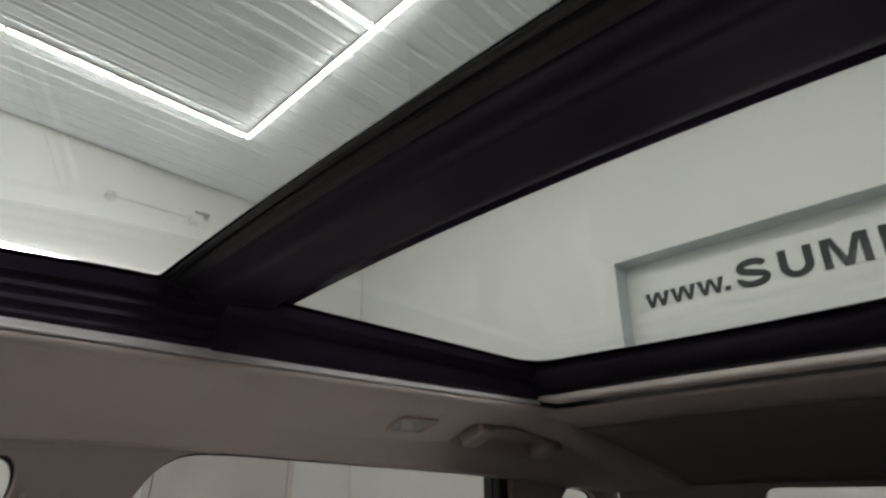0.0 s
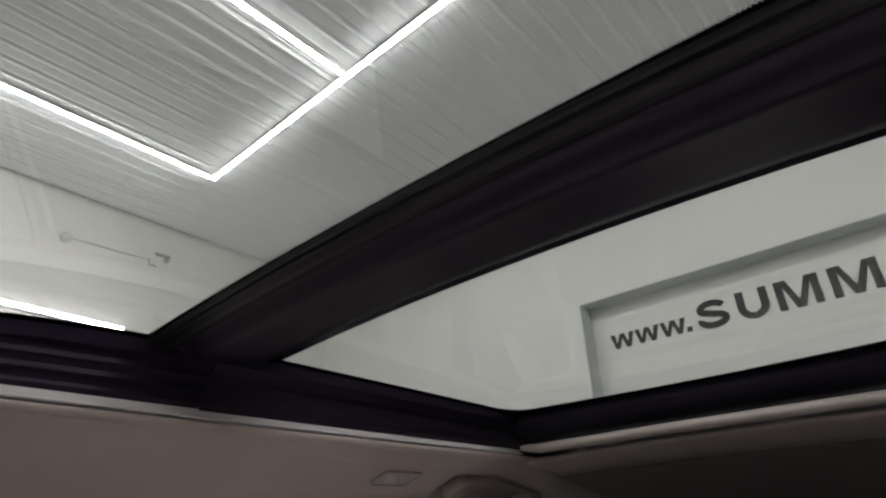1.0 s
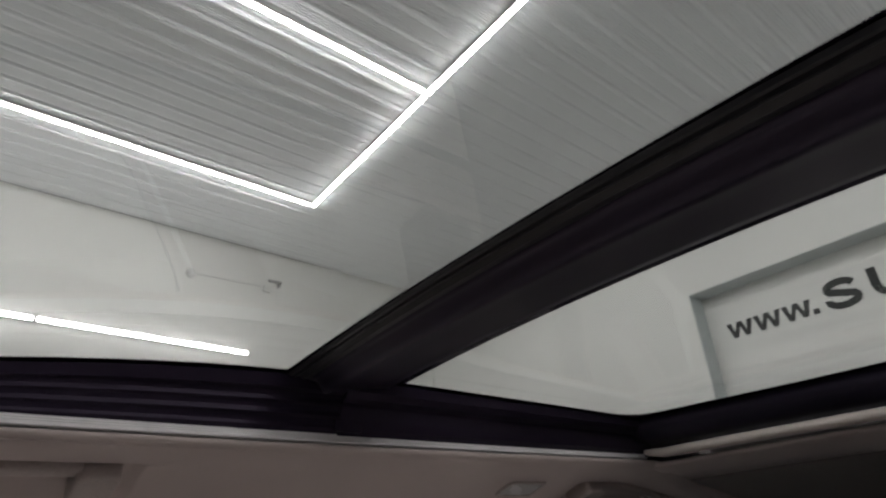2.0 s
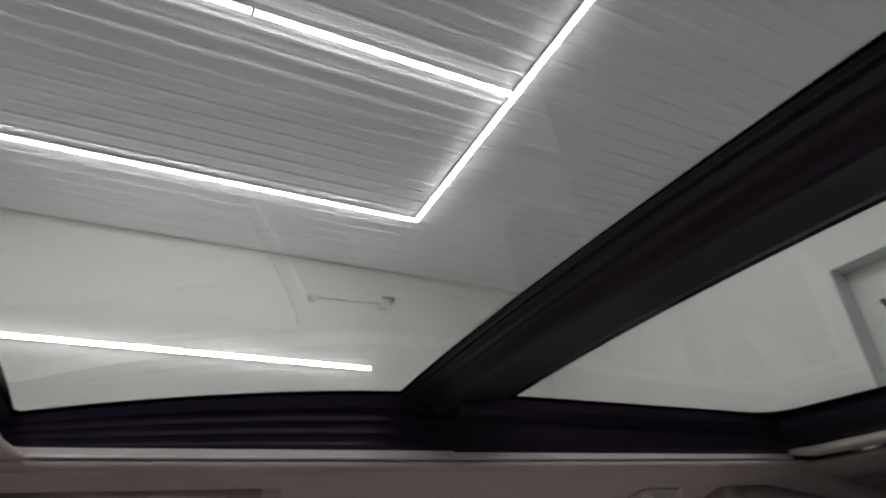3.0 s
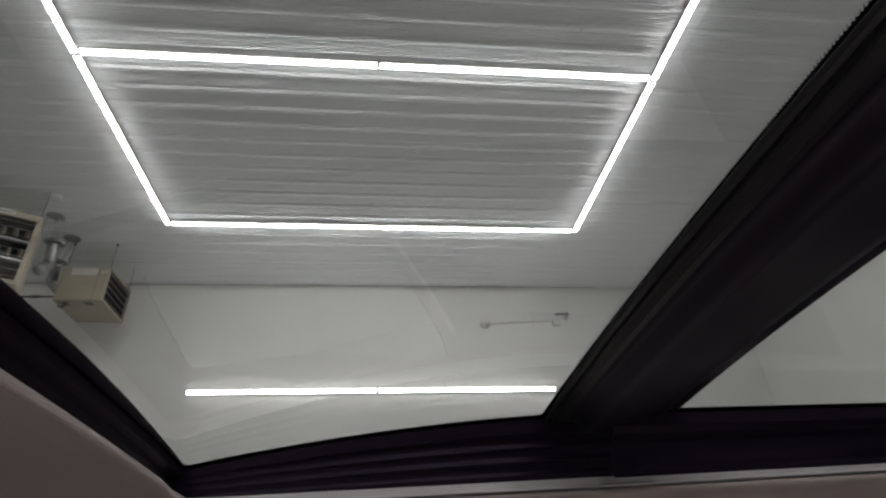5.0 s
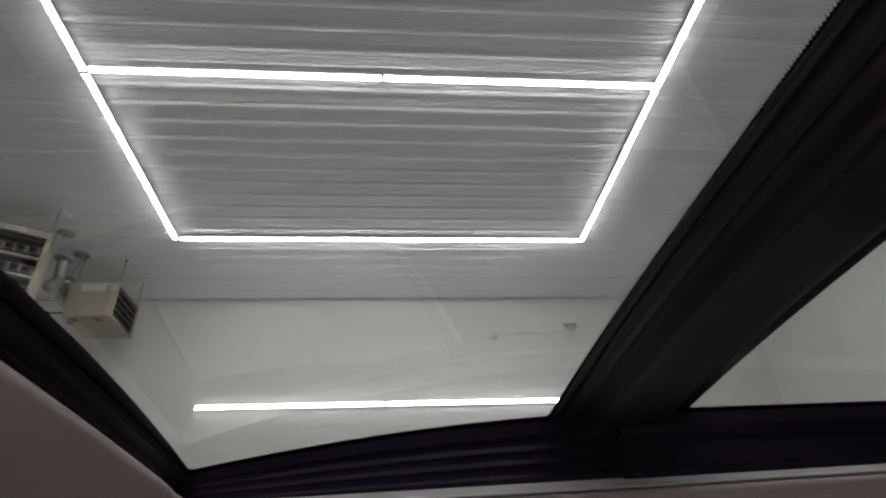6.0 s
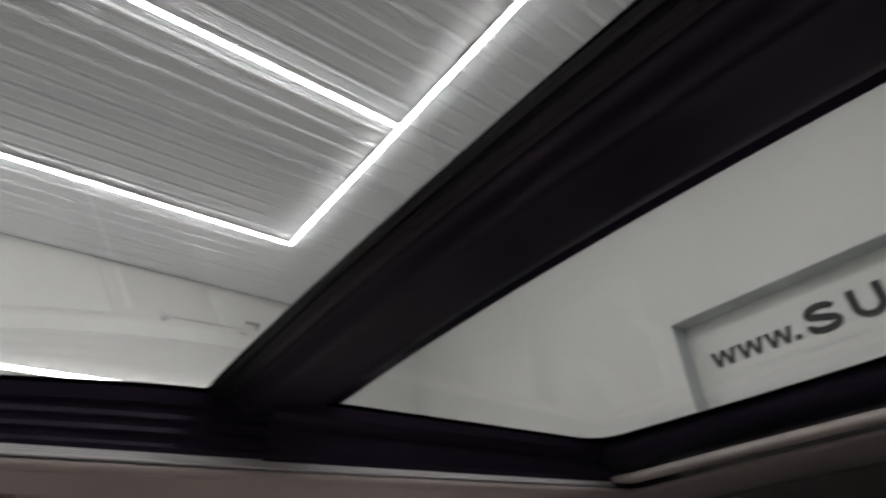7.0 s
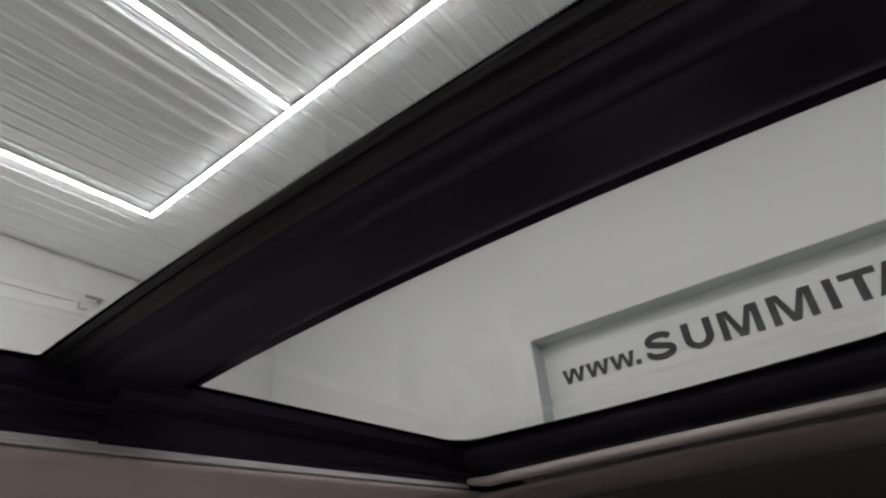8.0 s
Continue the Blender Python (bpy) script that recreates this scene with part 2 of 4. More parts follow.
# the wall with the sunk sign: a real opening with a board at its back
RY0, RY1, RZ0, RZ1, RD = -1.6, 1.478, 1.86, 2.511, 0.12
bm = plate([(YB, 0), (YW, 0), (YW, H + 0.1), (YB, H + 0.1)], [[(RY0, RZ0), (RY1, RZ0), (RY1, RZ1), (RY0, RZ1)]], lambda u, v: (XW, u, v))
wall_sign = tagged(thicken(link_mesh("wall_east", bm, WALL), RD - 0.003, 1), "white painted wall with a sunk panel for lettering", "wall", kind="structure")
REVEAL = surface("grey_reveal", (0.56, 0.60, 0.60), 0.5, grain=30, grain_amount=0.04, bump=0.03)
part("reveal", boxed(XW + 0.001, XW + RD - 0.003, RY0 + 0.001, RY1 - 0.001, RZ1 - 0.004, RZ1 - 0.0005), REVEAL, wall_sign, "thin grey sheet on the sunk panel's edge")
part("reveal", boxed(XW + 0.001, XW + RD - 0.003, RY1 - 0.004, RY1 - 0.0005, RZ0 + 0.001, RZ1 - 0.0045), REVEAL, wall_sign, "thin grey sheet on the sunk panel's edge")
part("recess_board", boxed(XW + RD - 0.002, XW + RD + 0.03, RY0 - 0.05, RY1 + 0.05, RZ0 - 0.05, RZ1 + 0.05), SIGNBACK, wall_sign, "flat white board at the back of the sunk panel")

# ribbed ceiling: one sheet with a groove at every joint
PITCH, RIB = 0.1055, 0.008
SECTION = [(-0.0040, 0.0), (-0.0035, 0.0013), (-0.0010, 0.0013), (-0.0005, 0.0), (0.0105, -RIB), (0.0205, -RIB), (0.031, 0.0)]
for a in (0.0410, 0.0545, 0.0680, 0.0815):
    SECTION += [(a, 0.0), (a + 0.0025, -0.0021), (a + 0.0065, -0.0021), (a + 0.009, 0.0)]
profile = []
y = 2.453 - 55 * PITCH
while y < YW - PITCH:
    profile += [(y + a, d) for a, d in SECTION]
    y += PITCH
profile = [(YB, 0.0)] + [q for q in profile if q[0] > YB]
profile += [(YW, 0.0)]
bm = bmesh.new()
lo = [[bm.verts.new((x, q, H + dz)) for q, dz in profile] for x in (XL, XW + 0.2)]
for i in range(len(profile) - 1):
    bm.faces.new((lo[0][i], lo[0][i + 1], lo[1][i + 1], lo[1][i]))
hi = [bm.verts.new((x, q, H + 0.12)) for x, q in ((XL, YB), (XL, YW), (XW + 0.2, YW), (XW + 0.2, YB))]
bm.faces.new(hi)
rng = random.Random(5)
for x in (-1.9, -0.72, 0.29, 0.98, 2.1):
    for k in range(9):
        cx, cy = x + rng.uniform(-0.06, 0.06), 2.4685 - 5 * PITCH + PITCH * 4 * (k - 4) + PITCH * rng.randrange(-1, 2)
        bm.faces.new([bm.verts.new((cx + 0.0035 * math.cos(a), cy + 0.0035 * math.sin(a), H - RIB - 0.0003)) for a in [math.pi / 4 * q for q in range(8)]]).material_index = 1
ceiling = tagged(link_mesh("ceiling", bm, [CEIL, DARKMETAL]), "white ribbed plastic panel ceiling with narrow joints", "ceiling", kind="structure")
# dark line and bead where wall and ceiling meet
bm = boxed(XL, 1.80, YW - 0.010, YW - 0.002, H - 0.005, H - 0.001)
tagged(link_mesh("trim", bm, SEAM), "thin dark joint along the top of the wall", "trim", kind="structure")
bm = boxed(XL, XW, YW - 0.30, YW - 0.296, H - 0.0015, H + 0.001)
tagged(link_mesh("trim", bm, surface("joint_grey", (0.3, 0.3, 0.3), 0.6)), "fine grey joint across the ceiling panels", "trim", kind="structure")


# ---- strip lamps ----
def strip_lamp(p0, p1, out, label, group, width=0.028, drop=0.014, glow=None, gap=0.0045):
    """A linear lamp from p0 to p1 on a surface whose outward way is out."""
    p0, p1, out = Vector(p0), Vector(p1), Vector(out)
    way = (p1 - p0).normalized()
    side = way.cross(out)
    length = (p1 - p0).length
    lamp = new("strip_lamp")
    lamp.empty_display_size = 0.1
    m = Matrix((side, way, out)).transposed().to_4x4()
    lamp.matrix_world = Matrix.Translation(p0) @ m
    tagged(lamp, label, "lamp", group)
    w, e = width / 2, 0.0035
    part("housing", boxed(-w, w, gap, length - gap, 0.0, drop), HOUSING, lamp, "grey metal back of the lamp")
    ring = [(w * 0.94 * math.cos(a), drop + 0.0005 + 0.0085 * math.sin(a)) for a in [math.pi * k / 6 for k in range(7)]]
    part("diffuser", loft([[(a, yy, b) for a, b in ring] for yy in (gap + e + 0.0002, length - gap - e - 0.0002)]), glow or TUBE, lamp, "glowing white diffuser")
    for yy in (gap, length - gap - e):
        part("end_cap", boxed(-w, w, yy, yy + e, drop + 0.0002, drop + 0.0080), CAPM, lamp, "pale plastic end cap")
    return lamp


XA, XM, XB = -1.036, 0.182, 1.402
# the rows at negative y are unseen, added to brighten the sign wall
ROWS = [2.962, 1.742, 0.522, -0.698, -1.918]
HZ = H - RIB - 0.0005
for y in ROWS:
    for a, b in ((XA + 0.02, XM), (XM, XB - 0.02)):
        strip_lamp((a, y, HZ), (b, y, HZ), (0, 0, -1), "lit linear lamp with a white diffuser under the ribbed ceiling", "ceiling lamp grid")
for x in (XA, XB):
    for y0, y1 in zip(ROWS, ROWS[1:]):
        strip_lamp((x, y0 + 0.01, HZ), (x, y1 + 0.01, HZ), (0, 0, -1), "lit linear lamp with a white diffuser under the ribbed ceiling", "ceiling lamp grid")
for a, b in ((-1.006, 0.188), (0.188, 1.376)):
    strip_lamp((a, YW, 2.570), (b, YW, 2.570), (0, -1, 0), "lit linear lamp with a white diffuser on the white wall", "wall lamps", width=0.029, glow=WALLTUBE, gap=0.006)

DOORPAINT = surface("door_paint", (0.62, 0.585, 0.55), 0.5, grain=60, grain_amount=0.03, bump=0.05)
# a plain double door in the white wall, and a low dark cabinet before it
door = tagged(new("door_1"), "closed white double door in the white wall", "door", kind="structure")
DX0, DX1, DXM, DH = 1.51, 2.37, 2.00, 2.05
for a, b, c, d in ((DX0 - 0.045, DX0 - 0.006, 0.0, DH + 0.05), (DX1 + 0.006, DX1 + 0.045, 0.0, DH + 0.05), (DX0 - 0.005, DX1 + 0.005, DH + 0.006, DH + 0.05)):
    soften(part("door_frame", boxed(a, b, YW - 0.022, YW - 0.001, c, d), DOORPAINT, door), 0.003)
soften(part("door_leaf", boxed(DX0, DXM - 0.002, YW - 0.018, YW - 0.001, 0.008, DH), DOORPAINT, door), 0.003)
soften(part("door_leaf", boxed(DXM + 0.002, DX1, YW - 0.008, YW - 0.001, 0.008, DH), DOORPAINT, door), 0.002)
part("joint", boxed(DX0 - 0.0058, DX0 - 0.0002, YW - 0.004, YW - 0.001, 0.008, DH), SEAM, door)
part("joint", boxed(DX1 + 0.0002, DX1 + 0.0058, YW - 0.004, YW - 0.001, 0.008, DH), SEAM, door)
cabinet = tagged(new("cabinet"), "narrow dark metal cabinet standing before the white door", "cabinet")
soften(part("body", boxed(2.28, 2.55, 2.60, 2.95, 0.03, 1.30), DARKMETAL, cabinet), 0.006)
soften(part("top", boxed(2.27, 2.56, 2.59, 2.96, 1.3005, 1.32), DARKMETAL, cabinet), 0.004)
for a in (2.30, 2.50):
    for b in (2.62, 2.90):
        part("foot", boxed(a, a + 0.03, b, b + 0.03, 0.0, 0.0295), RUBBER, cabinet)

# ---- the lettered sign ----
def stroke(path, width):
    """The outline of a band of that width along a path."""
    left, right = [], []
    for i, (u, v) in enumerate(path):
        (ua, va), (ub, vb) = path[max(i - 1, 0)], path[min(i + 1, len(path) - 1)]
        d = math.hypot(ub - ua, vb - va)
        nu, nv = -(vb - va) / d * width / 2, (ub - ua) / d * width / 2
        left.append((u + nu, v + nv))
        right.append((u - nu, v - nv))
    return left + right[::-1]


def arc(cu, cv, ru, rv, a0, a1, n=14):
    return [(cu + ru * math.cos(radians(a0 + (a1 - a0) * k / n)), cv + rv * math.sin(radians(a0 + (a1 - a0) * k / n))) for k in range(n + 1)]


def glyph(letter, w, h):
    """Outline and holes of a heavy plain capital, or of a small w, in a box of w by h."""
    s, b = 0.036, 0.029      # upright and level stroke widths
    if letter == "I":
        return [(0, 0), (w, 0), (w, h), (0, h)], []
    if letter == "T":
        m = w / 2
        return [(m - s / 2, 0), (m + s / 2, 0), (m + s / 2, h - b), (w, h - b), (w, h), (0, h), (0, h - b), (m - s / 2, h - b)], []
    if letter == "U":
        r = w / 2
        return [(0, h)] + arc(r, r * 0.90 - 0.002, r, r * 0.90, 180, 360) + [(w, h), (w - s, h)] + arc(r, r * 0.90 - 0.002, r - s, r * 0.90 - b, 360, 180) + [(s, h)], []
    if letter == "M":
        q = 0.033
        return [(0, 0), (q, 0), (q, h * 0.80), (w / 2 - 0.018, 0), (w / 2 + 0.018, 0), (w - q, h * 0.80), (w - q, 0), (w, 0), (w, h), (w - 0.050, h), (w / 2, h * 0.27), (0.050, h), (0, h)], []
    if letter == "A":
        m = w / 2
        return [(0, 0), (0.037, 0), (m - 0.038, h * 0.21), (m + 0.038, h * 0.21), (w - 0.037, 0), (w, 0), (m + 0.020, h), (m - 0.020, h)], [[(m - 0.029, h * 0.40), (m + 0.029, h * 0.40), (m, h * 0.80)]]
    if letter == "S":
        t = 0.031
        ru, rv = w / 2 - t / 2, (h + 0.004) / 4 - t / 4 + 0.0005
        up, low = h + 0.002 - t / 2 - rv, -0.002 + t / 2 + rv
        path = arc(w / 2, up, ru * 0.93, rv, 14, 205) + arc(w / 2, low, ru, rv, 28, -194)
        return stroke(path, t), []
    k, e = 0.0105, 0.0245    # small w: half-width at a foot, width at a tip
    m = w / 2
    return [(w * 0.265 - k, 0), (w * 0.265 + k, 0), (m, h * 0.70), (w * 0.735 - k, 0), (w * 0.735 + k, 0), (w, h), (w - e, h), (w * 0.735, h * 0.34), (m + e * 0.46, h), (m - e * 0.46, h), (w * 0.265, h * 0.34), (e, h), (0, h)], []


def sign_letter(letter, y_left, y_right, z_base, height):
    out, holes = ([(0, 0), (y_left - y_right, 0), (y_left - y_right, height), (0, height)], []) if letter == "." else glyph(letter, y_left - y_right, height)
    bm = plate(out, holes, lambda u, v: (XW + RD - 0.0045, y_left - u, z_base + v))
    ob = tagged(thicken(link_mesh("sign_letter", bm, LETTER), 0.004, 0), "dark green-grey letter standing on the white board", "lettering", "sign letters")
    return ob


for letter, a, b in (("S", 0.914, 0.764), ("U", 0.722, 0.582), ("M", 0.550, 0.370), ("M", 0.331, 0.147), ("I", 0.101, 0.066), ("T", 0.040, -0.096), ("A", -0.072, -0.226)):
    sign_letter(letter, a, b, 2.246, 0.139)
for a in (1.380, 1.2425, 1.105):
    sign_letter("w", a, a - 0.131, 2.256, 0.078)
sign_letter(".", 0.973, 0.947, 2.256, 0.024)

# ---- the car ----
YC = 0.40
car = tagged(new("car"), "dark car with beige cloth headliner and two-pane glass roof", "car")


def roof_z(x, y):
    """Height of the glass roof's inner face."""
    q = (y - YC) / 0.40
    return 1.571 - 0.165 * max(0.55 - x, 0) ** 2 - 0.03 * max(x - 1.0, 0) ** 2 + (0.015 - 0.012 * min(max((x - 0.65) / 0.45, 0), 1)) * (1 - q * q)


def trim_y(x):
    d = x - 0.60
    return 0.826 - (0.03 if d < 0 else 0.02) * d * d


def trim_z(x):
    return 1.481 + 0.0245 * x


def grid_sheet(x0, x1, ya, yb, dz, nx=16, ny=16, thick=0.004):
    """A curved pane: lower faces carry the first material, the rest the second."""
    bm = bmesh.new()
    def layer(d):
        rows = []
        for i in range(nx + 1):
            x = x0 + (x1 - x0) * i / nx
            rows.append([bm.verts.new((x, ya + (yb - ya) * j / ny, roof_z(x, ya + (yb - ya) * j / ny) + d)) for j in range(ny + 1)])
        return rows
    lower, upper = layer(dz), layer(dz + thick)
    for i in range(nx):
        for j in range(ny):
            bm.faces.new((lower[i][j], lower[i][j + 1], lower[i + 1][j + 1], lower[i + 1][j])).material_index = 0
            bm.faces.new((upper[i][j], upper[i + 1][j], upper[i + 1][j + 1], upper[i][j + 1])).material_index = 1
    for i in range(nx):
        bm.faces.new((lower[i][0], lower[i + 1][0], upper[i + 1][0], upper[i][0])).material_index = 1
        bm.faces.new((lower[i][ny], upper[i][ny], upper[i + 1][ny], lower[i + 1][ny])).material_index = 1
    for j in range(ny):
        bm.faces.new((lower[0][j], upper[0][j], upper[0][j + 1], lower[0][j + 1])).material_index = 1
        bm.faces.new((lower[nx][j], lower[nx][j + 1], upper[nx][j + 1], upper[nx][j])).material_index = 1
    return bm


# glass panes
FX0, FX1 = -0.013, 0.416      # clear part of the front pane
RX0, RX1 = 0.597, 1.137       # clear part of the rear pane
front_glass = part("front_roof_pane", grid_sheet(-0.075, 0.500, -0.055, 0.855, 0.0), [ROOFGLASS, ROOFGLASS_OUT], car, "tinted sliding glass roof pane with a black dotted edge", True)
rear_glass = part("rear_roof_pane", grid_sheet(0.512, 1.215, -0.045, 0.845, 0.0), [REARGLASS, ROOFGLASS_OUT], car, "tinted fixed glass roof pane", True)
for g in (front_glass, rear_glass):
    g.visible_shadow = False


def front_edge(x):
    """Half-width of the clear front glass."""
    return 0.402 - 0.010 * (x - FX0) / (FX1 - FX0)


def clear_front():
    pts = [(FX0, YC - front_edge(FX0) + 0.006), (FX0 + 0.004, YC - front_edge(FX0))]
    n = 10
    pts += [(FX0 + 0.004 + (FX1 - 0.006 - FX0) * i / n, YC - front_edge(FX0 + (FX1 - FX0) * i / n)) for i in range(1, n + 1)]
    pts += [(FX1, YC - front_edge(FX1) + 0.004)]
    m = 8
    pts += [(FX1 + 0.004 * math.sin(math.pi * i / m), YC - front_edge(FX1) + 2 * front_edge(FX1) * i / m) for i in range(1, m)]
    pts += [(u, 2 * YC - v) for u, v in reversed(pts[:n + 3])]
    e = front_edge(FX0) - 0.006
    pts += [(FX0 + 0.010 * math.sin(math.pi * i / m), YC + e - 2 * e * i / m) for i in range(1, m)]
    return pts


def clear_rear():
    r, n, hw0, hw1 = 0.075, 8, 0.383, 0.366
    pts = [(RX0, YC - hw0)]
    pts += [(RX1 - r + r * math.sin(a), YC - hw1 + 0.03 * (1 - math.sin(a)) * 0 + r * 0.75 * (1 - math.cos(a))) for a in [math.pi / 2 * k / n for k in range(n + 1)]]
    m = 8
    c0 = pts[-1][1]
    mid = [(RX1 + 0.022 * math.sin(math.pi * i / m), c0 + (2 * YC - 2 * c0) * i / m) for i in range(1, m)]
    return pts + mid + [(u, 2 * YC - v) for u, v in reversed(pts)]


def dense(loop, step=0.02):
    out = []
    for (ax, ay), (bx, by) in zip(loop, loop[1:] + loop[:1]):
        n = max(1, int(math.hypot(bx - ax, by - ay) / step))
        out += [(ax + (bx - ax) * k / n, ay + (by - ay) * k / n) for k in range(n)]
    return out


def frit_ring(loop, x0, x1, y0, y1):
    """A border that fills the pane from the clear part's edge out to its rim."""
    cx, cy = (x0 + x1) / 2, (y0 + y1) / 2
    bm = bmesh.new()
    rows = []
    for x, y in dense(loop):
        dx, dy = x - cx, y - cy
        k = min((x1 - cx) / max(abs(dx), 1e-6), (y1 - cy) / max(abs(dy), 1e-6))
        line = []
        for u in (0.0, 0.35, 0.7, 1.0):
            px, py = x + (cx + dx * k - x) * u, y + (cy + dy * k - y) * u
            line.append(bm.verts.new((px, py, roof_z(px, py) - 0.0007)))
        rows.append(line)
    for a, b in zip(rows, rows[1:] + rows[:1]):
        for q in range(3):
            bm.faces.new((a[q], a[q + 1], b[q + 1], b[q]))
    return bm


front_frit = part("front_frit", frit_ring(clear_front(), -0.074, 0.499, -0.054, 0.854), FRIT, front_glass, "black painted border of the pane")
rear_frit = part("rear_frit", frit_ring(clear_rear(), 0.513, 1.214, -0.044, 0.844), FRIT, rear_glass, "black painted border of the pane")
for f in (front_frit, rear_frit):
    thicken(f, 0.0004)


# fade dots along the border's edge
def dots(name, loop, parent, rows=((0.0003, 0.0009), (0.0020, 0.00045)), pitch=0.0026):
    bm = bmesh.new()
    cx = sum(p[0] for p in loop) / len(loop)
    cy = sum(p[1] for p in loop) / len(loop)
    for (ax, ay), (bx, by) in zip(loop, loop[1:] + loop[:1]):
        d = math.hypot(bx - ax, by - ay)
        if d < 1e-5 or max(ax, bx) < FX0 + 0.0103 and abs(bx - ax) < 0.006 and abs(by - ay) > 0.03:
            continue
        nx, ny = -(by - ay) / d, (bx - ax) / d
        if nx * (cx - ax) + ny * (cy - ay) < 0:
            nx, ny = -nx, -ny
        for k, (off, rad) in enumerate(rows):
            s = pitch * 0.5 * k
            while s < d:
                x, y = ax + (bx - ax) * s / d + nx * off, ay + (by - ay) * s / d + ny * off
                vs = [bm.verts.new((x + rad * math.cos(q), y + rad * math.sin(q), roof_z(x, y) - 0.0004)) for q in [math.pi / 3 * i for i in range(6)]]
                bm.faces.new(vs)
                s += pitch
    ob = part(name, bm, FRIT, parent, "fine black dots fading into the glass")
    return tagged(ob, kind="stuff")


dots("frit_dots", clear_front(), front_glass)
dots("frit_dots", clear_rear(), rear_glass, rows=((0.0004, 0.0009),))

# cross beam between the panes: (x, drop under the glass)
SEAL = [(0.4195, 0.003), (0.4210, 0.0062), (0.4240, 0.0068), (0.4255, 0.0045), (0.4275, 0.0045), (0.4290, 0.0072), (0.4312, 0.0068), (0.4322, 0.0050), (0.4333, 0.0060), (0.4342, 0.0056), (0.4395, 0.0092), (0.4402, 0.0085), (0.4412, 0.0092), (0.4424, 0.0090), (0.4430, 0.0080), (0.4485, 0.0086)]
BEAM = [(0.4490, 0.0095), (0.4560, 0.0100), (0.4610, 0.0122), (0.4645, 0.0165), (0.4685, 0.0205), (0.4735, 0.0228), (0.4790, 0.0232), (0.4850, 0.0222), (0.4920, 0.0205), (0.5060, 0.0183), (0.5220, 0.0160), (0.5400, 0.0135), (0.5600, 0.0106), (0.5720, 0.0088), (0.5740, 0.0070)]


def beam_ring(y, pts):
    low = [(x, y, roof_z(x, y) - d) for x, d in pts]
    return low + [(pts[-1][0], y, roof_z(pts[-1][0], y) - 0.0026), (pts[0][0], y, roof_z(pts[0][0], y) - 0.0026)]


ys = [-0.015 + 0.83 * i / 24 for i in range(25)]
part("cross_beam", loft([beam_ring(q, BEAM) for q in ys]), BEAMBLACK, car, "black cross beam with a rounded ridge between the roof panes", True)
part("seal", loft([beam_ring(q, SEAL) for q in ys]), SEALBLACK, car, "black lipped rubber seal along the pane's edge", False)

# side channels: stepped black guide rails under both edges of the glass
def rail_ring(x, ridge):
    ye = YC + (front_edge(min(max(x, FX0), FX1)) if x < 0.5 else 0.383 - 0.017 * (x - RX0) / (RX1 - RX0)) + 0.004
    yt, zt = trim_y(x) - 0.004, trim_z(x) - 0.004
    zg = roof_z(x, ye) - 0.004
    pts = []
    steps = [(0.0, 0.0), (0.08, 0.22), (0.42, 0.26), (0.45, 0.34), (0.40, 0.42), (0.62, 0.46), (0.66, 0.54), (0.60, 0.62), (0.82, 0.66), (0.86, 0.76), (0.80, 0.82), (1.0, 0.90), (1.0, 1.0)] if ridge else \
            [(0.0, 0.0), (0.06, 0.20), (0.30, 0.30), (0.62, 0.36), (0.68, 0.42), (0.70, 0.55), (0.72, 0.66), (0.76, 0.76), (0.80, 0.82), (0.88, 0.86), (0.92, 0.90), (1.0, 0.94), (1.0, 1.0)]
    for a, b in steps:
        pts.append((x, ye + (yt - ye) * a, zg + (zt - zg) * b))
    pts += [(x, yt + 0.03, zt), (x, yt + 0.03, roof_z(x, ye) - 0.005)]
    return pts


def span(a, b, n):
    return [a + (b - a) * i / n for i in range(n + 1)]


for name, a, b, ridge in (("guide_rail", -0.07, 0.505, True), ("rear_channel", 0.507, 1.23, False)):
    rail = part(name, loft([rail_ring(x, ridge) for x in span(a, b, 16)]), RAILBLACK, car, "black stepped guide rail beside the glass" if ridge else "black channel beside the fixed glass", False)
    mirror_y(rail, YC)
# end block of the guide rail, with a clip
for sy in (1, -1):
    f = lambda yy: YC + sy * (yy - YC)
    y0, y1 = sorted((f(0.8135), f(0.822)))
    soften(part("rail_block", boxed(0.500, 0.5445, y0, y1, 1.500, 1.545), RAILBLACK, car, "black end block of the guide rail"), 0.003)
    y0, y1 = sorted((f(0.817), f(0.823)))
    soften(part("clip", boxed(0.640, 0.652, y0, y1, 1.508, 1.522), BLACK, car, "small black clip"), 0.001, 1)

# front and rear cross channels
def cross_ring(y, pts):
    return [(x, y, roof_z(x, y) - d) for x, d in pts]


FRONT = [(-0.016, 0.003), (-0.018, 0.009), (-0.026, 0.012), (-0.028, 0.016), (-0.024, 0.019), (-0.028, 0.024), (-0.022, 0.030), (-0.026, 0.032), (-0.060, 0.024), (-0.060, 0.003)]
part("front_channel", loft([cross_ring(q, FRONT) for q in span(-0.02, 0.82, 20)]), RAILBLACK, car, "black stepped channel at the front of the glass", False)
REAR = [(1.150, 0.003), (1.152, 0.016), (1.165, 0.024), (1.172, 0.028), (1.176, 0.030), (1.196, 0.040), (1.270, 0.048), (1.270, 0.003)]


def rear_ring(y):
    q = (y - YC) / 0.40
    return [(x + 0.022 * (1 - q * q), y, roof_z(x, y) - d) for x, d in REAR]


part("rear_cross_channel", loft([rear_ring(q) for q in span(-0.02, 0.82, 20)]), BLACK, car, "black channel at the rear of the glass", True)

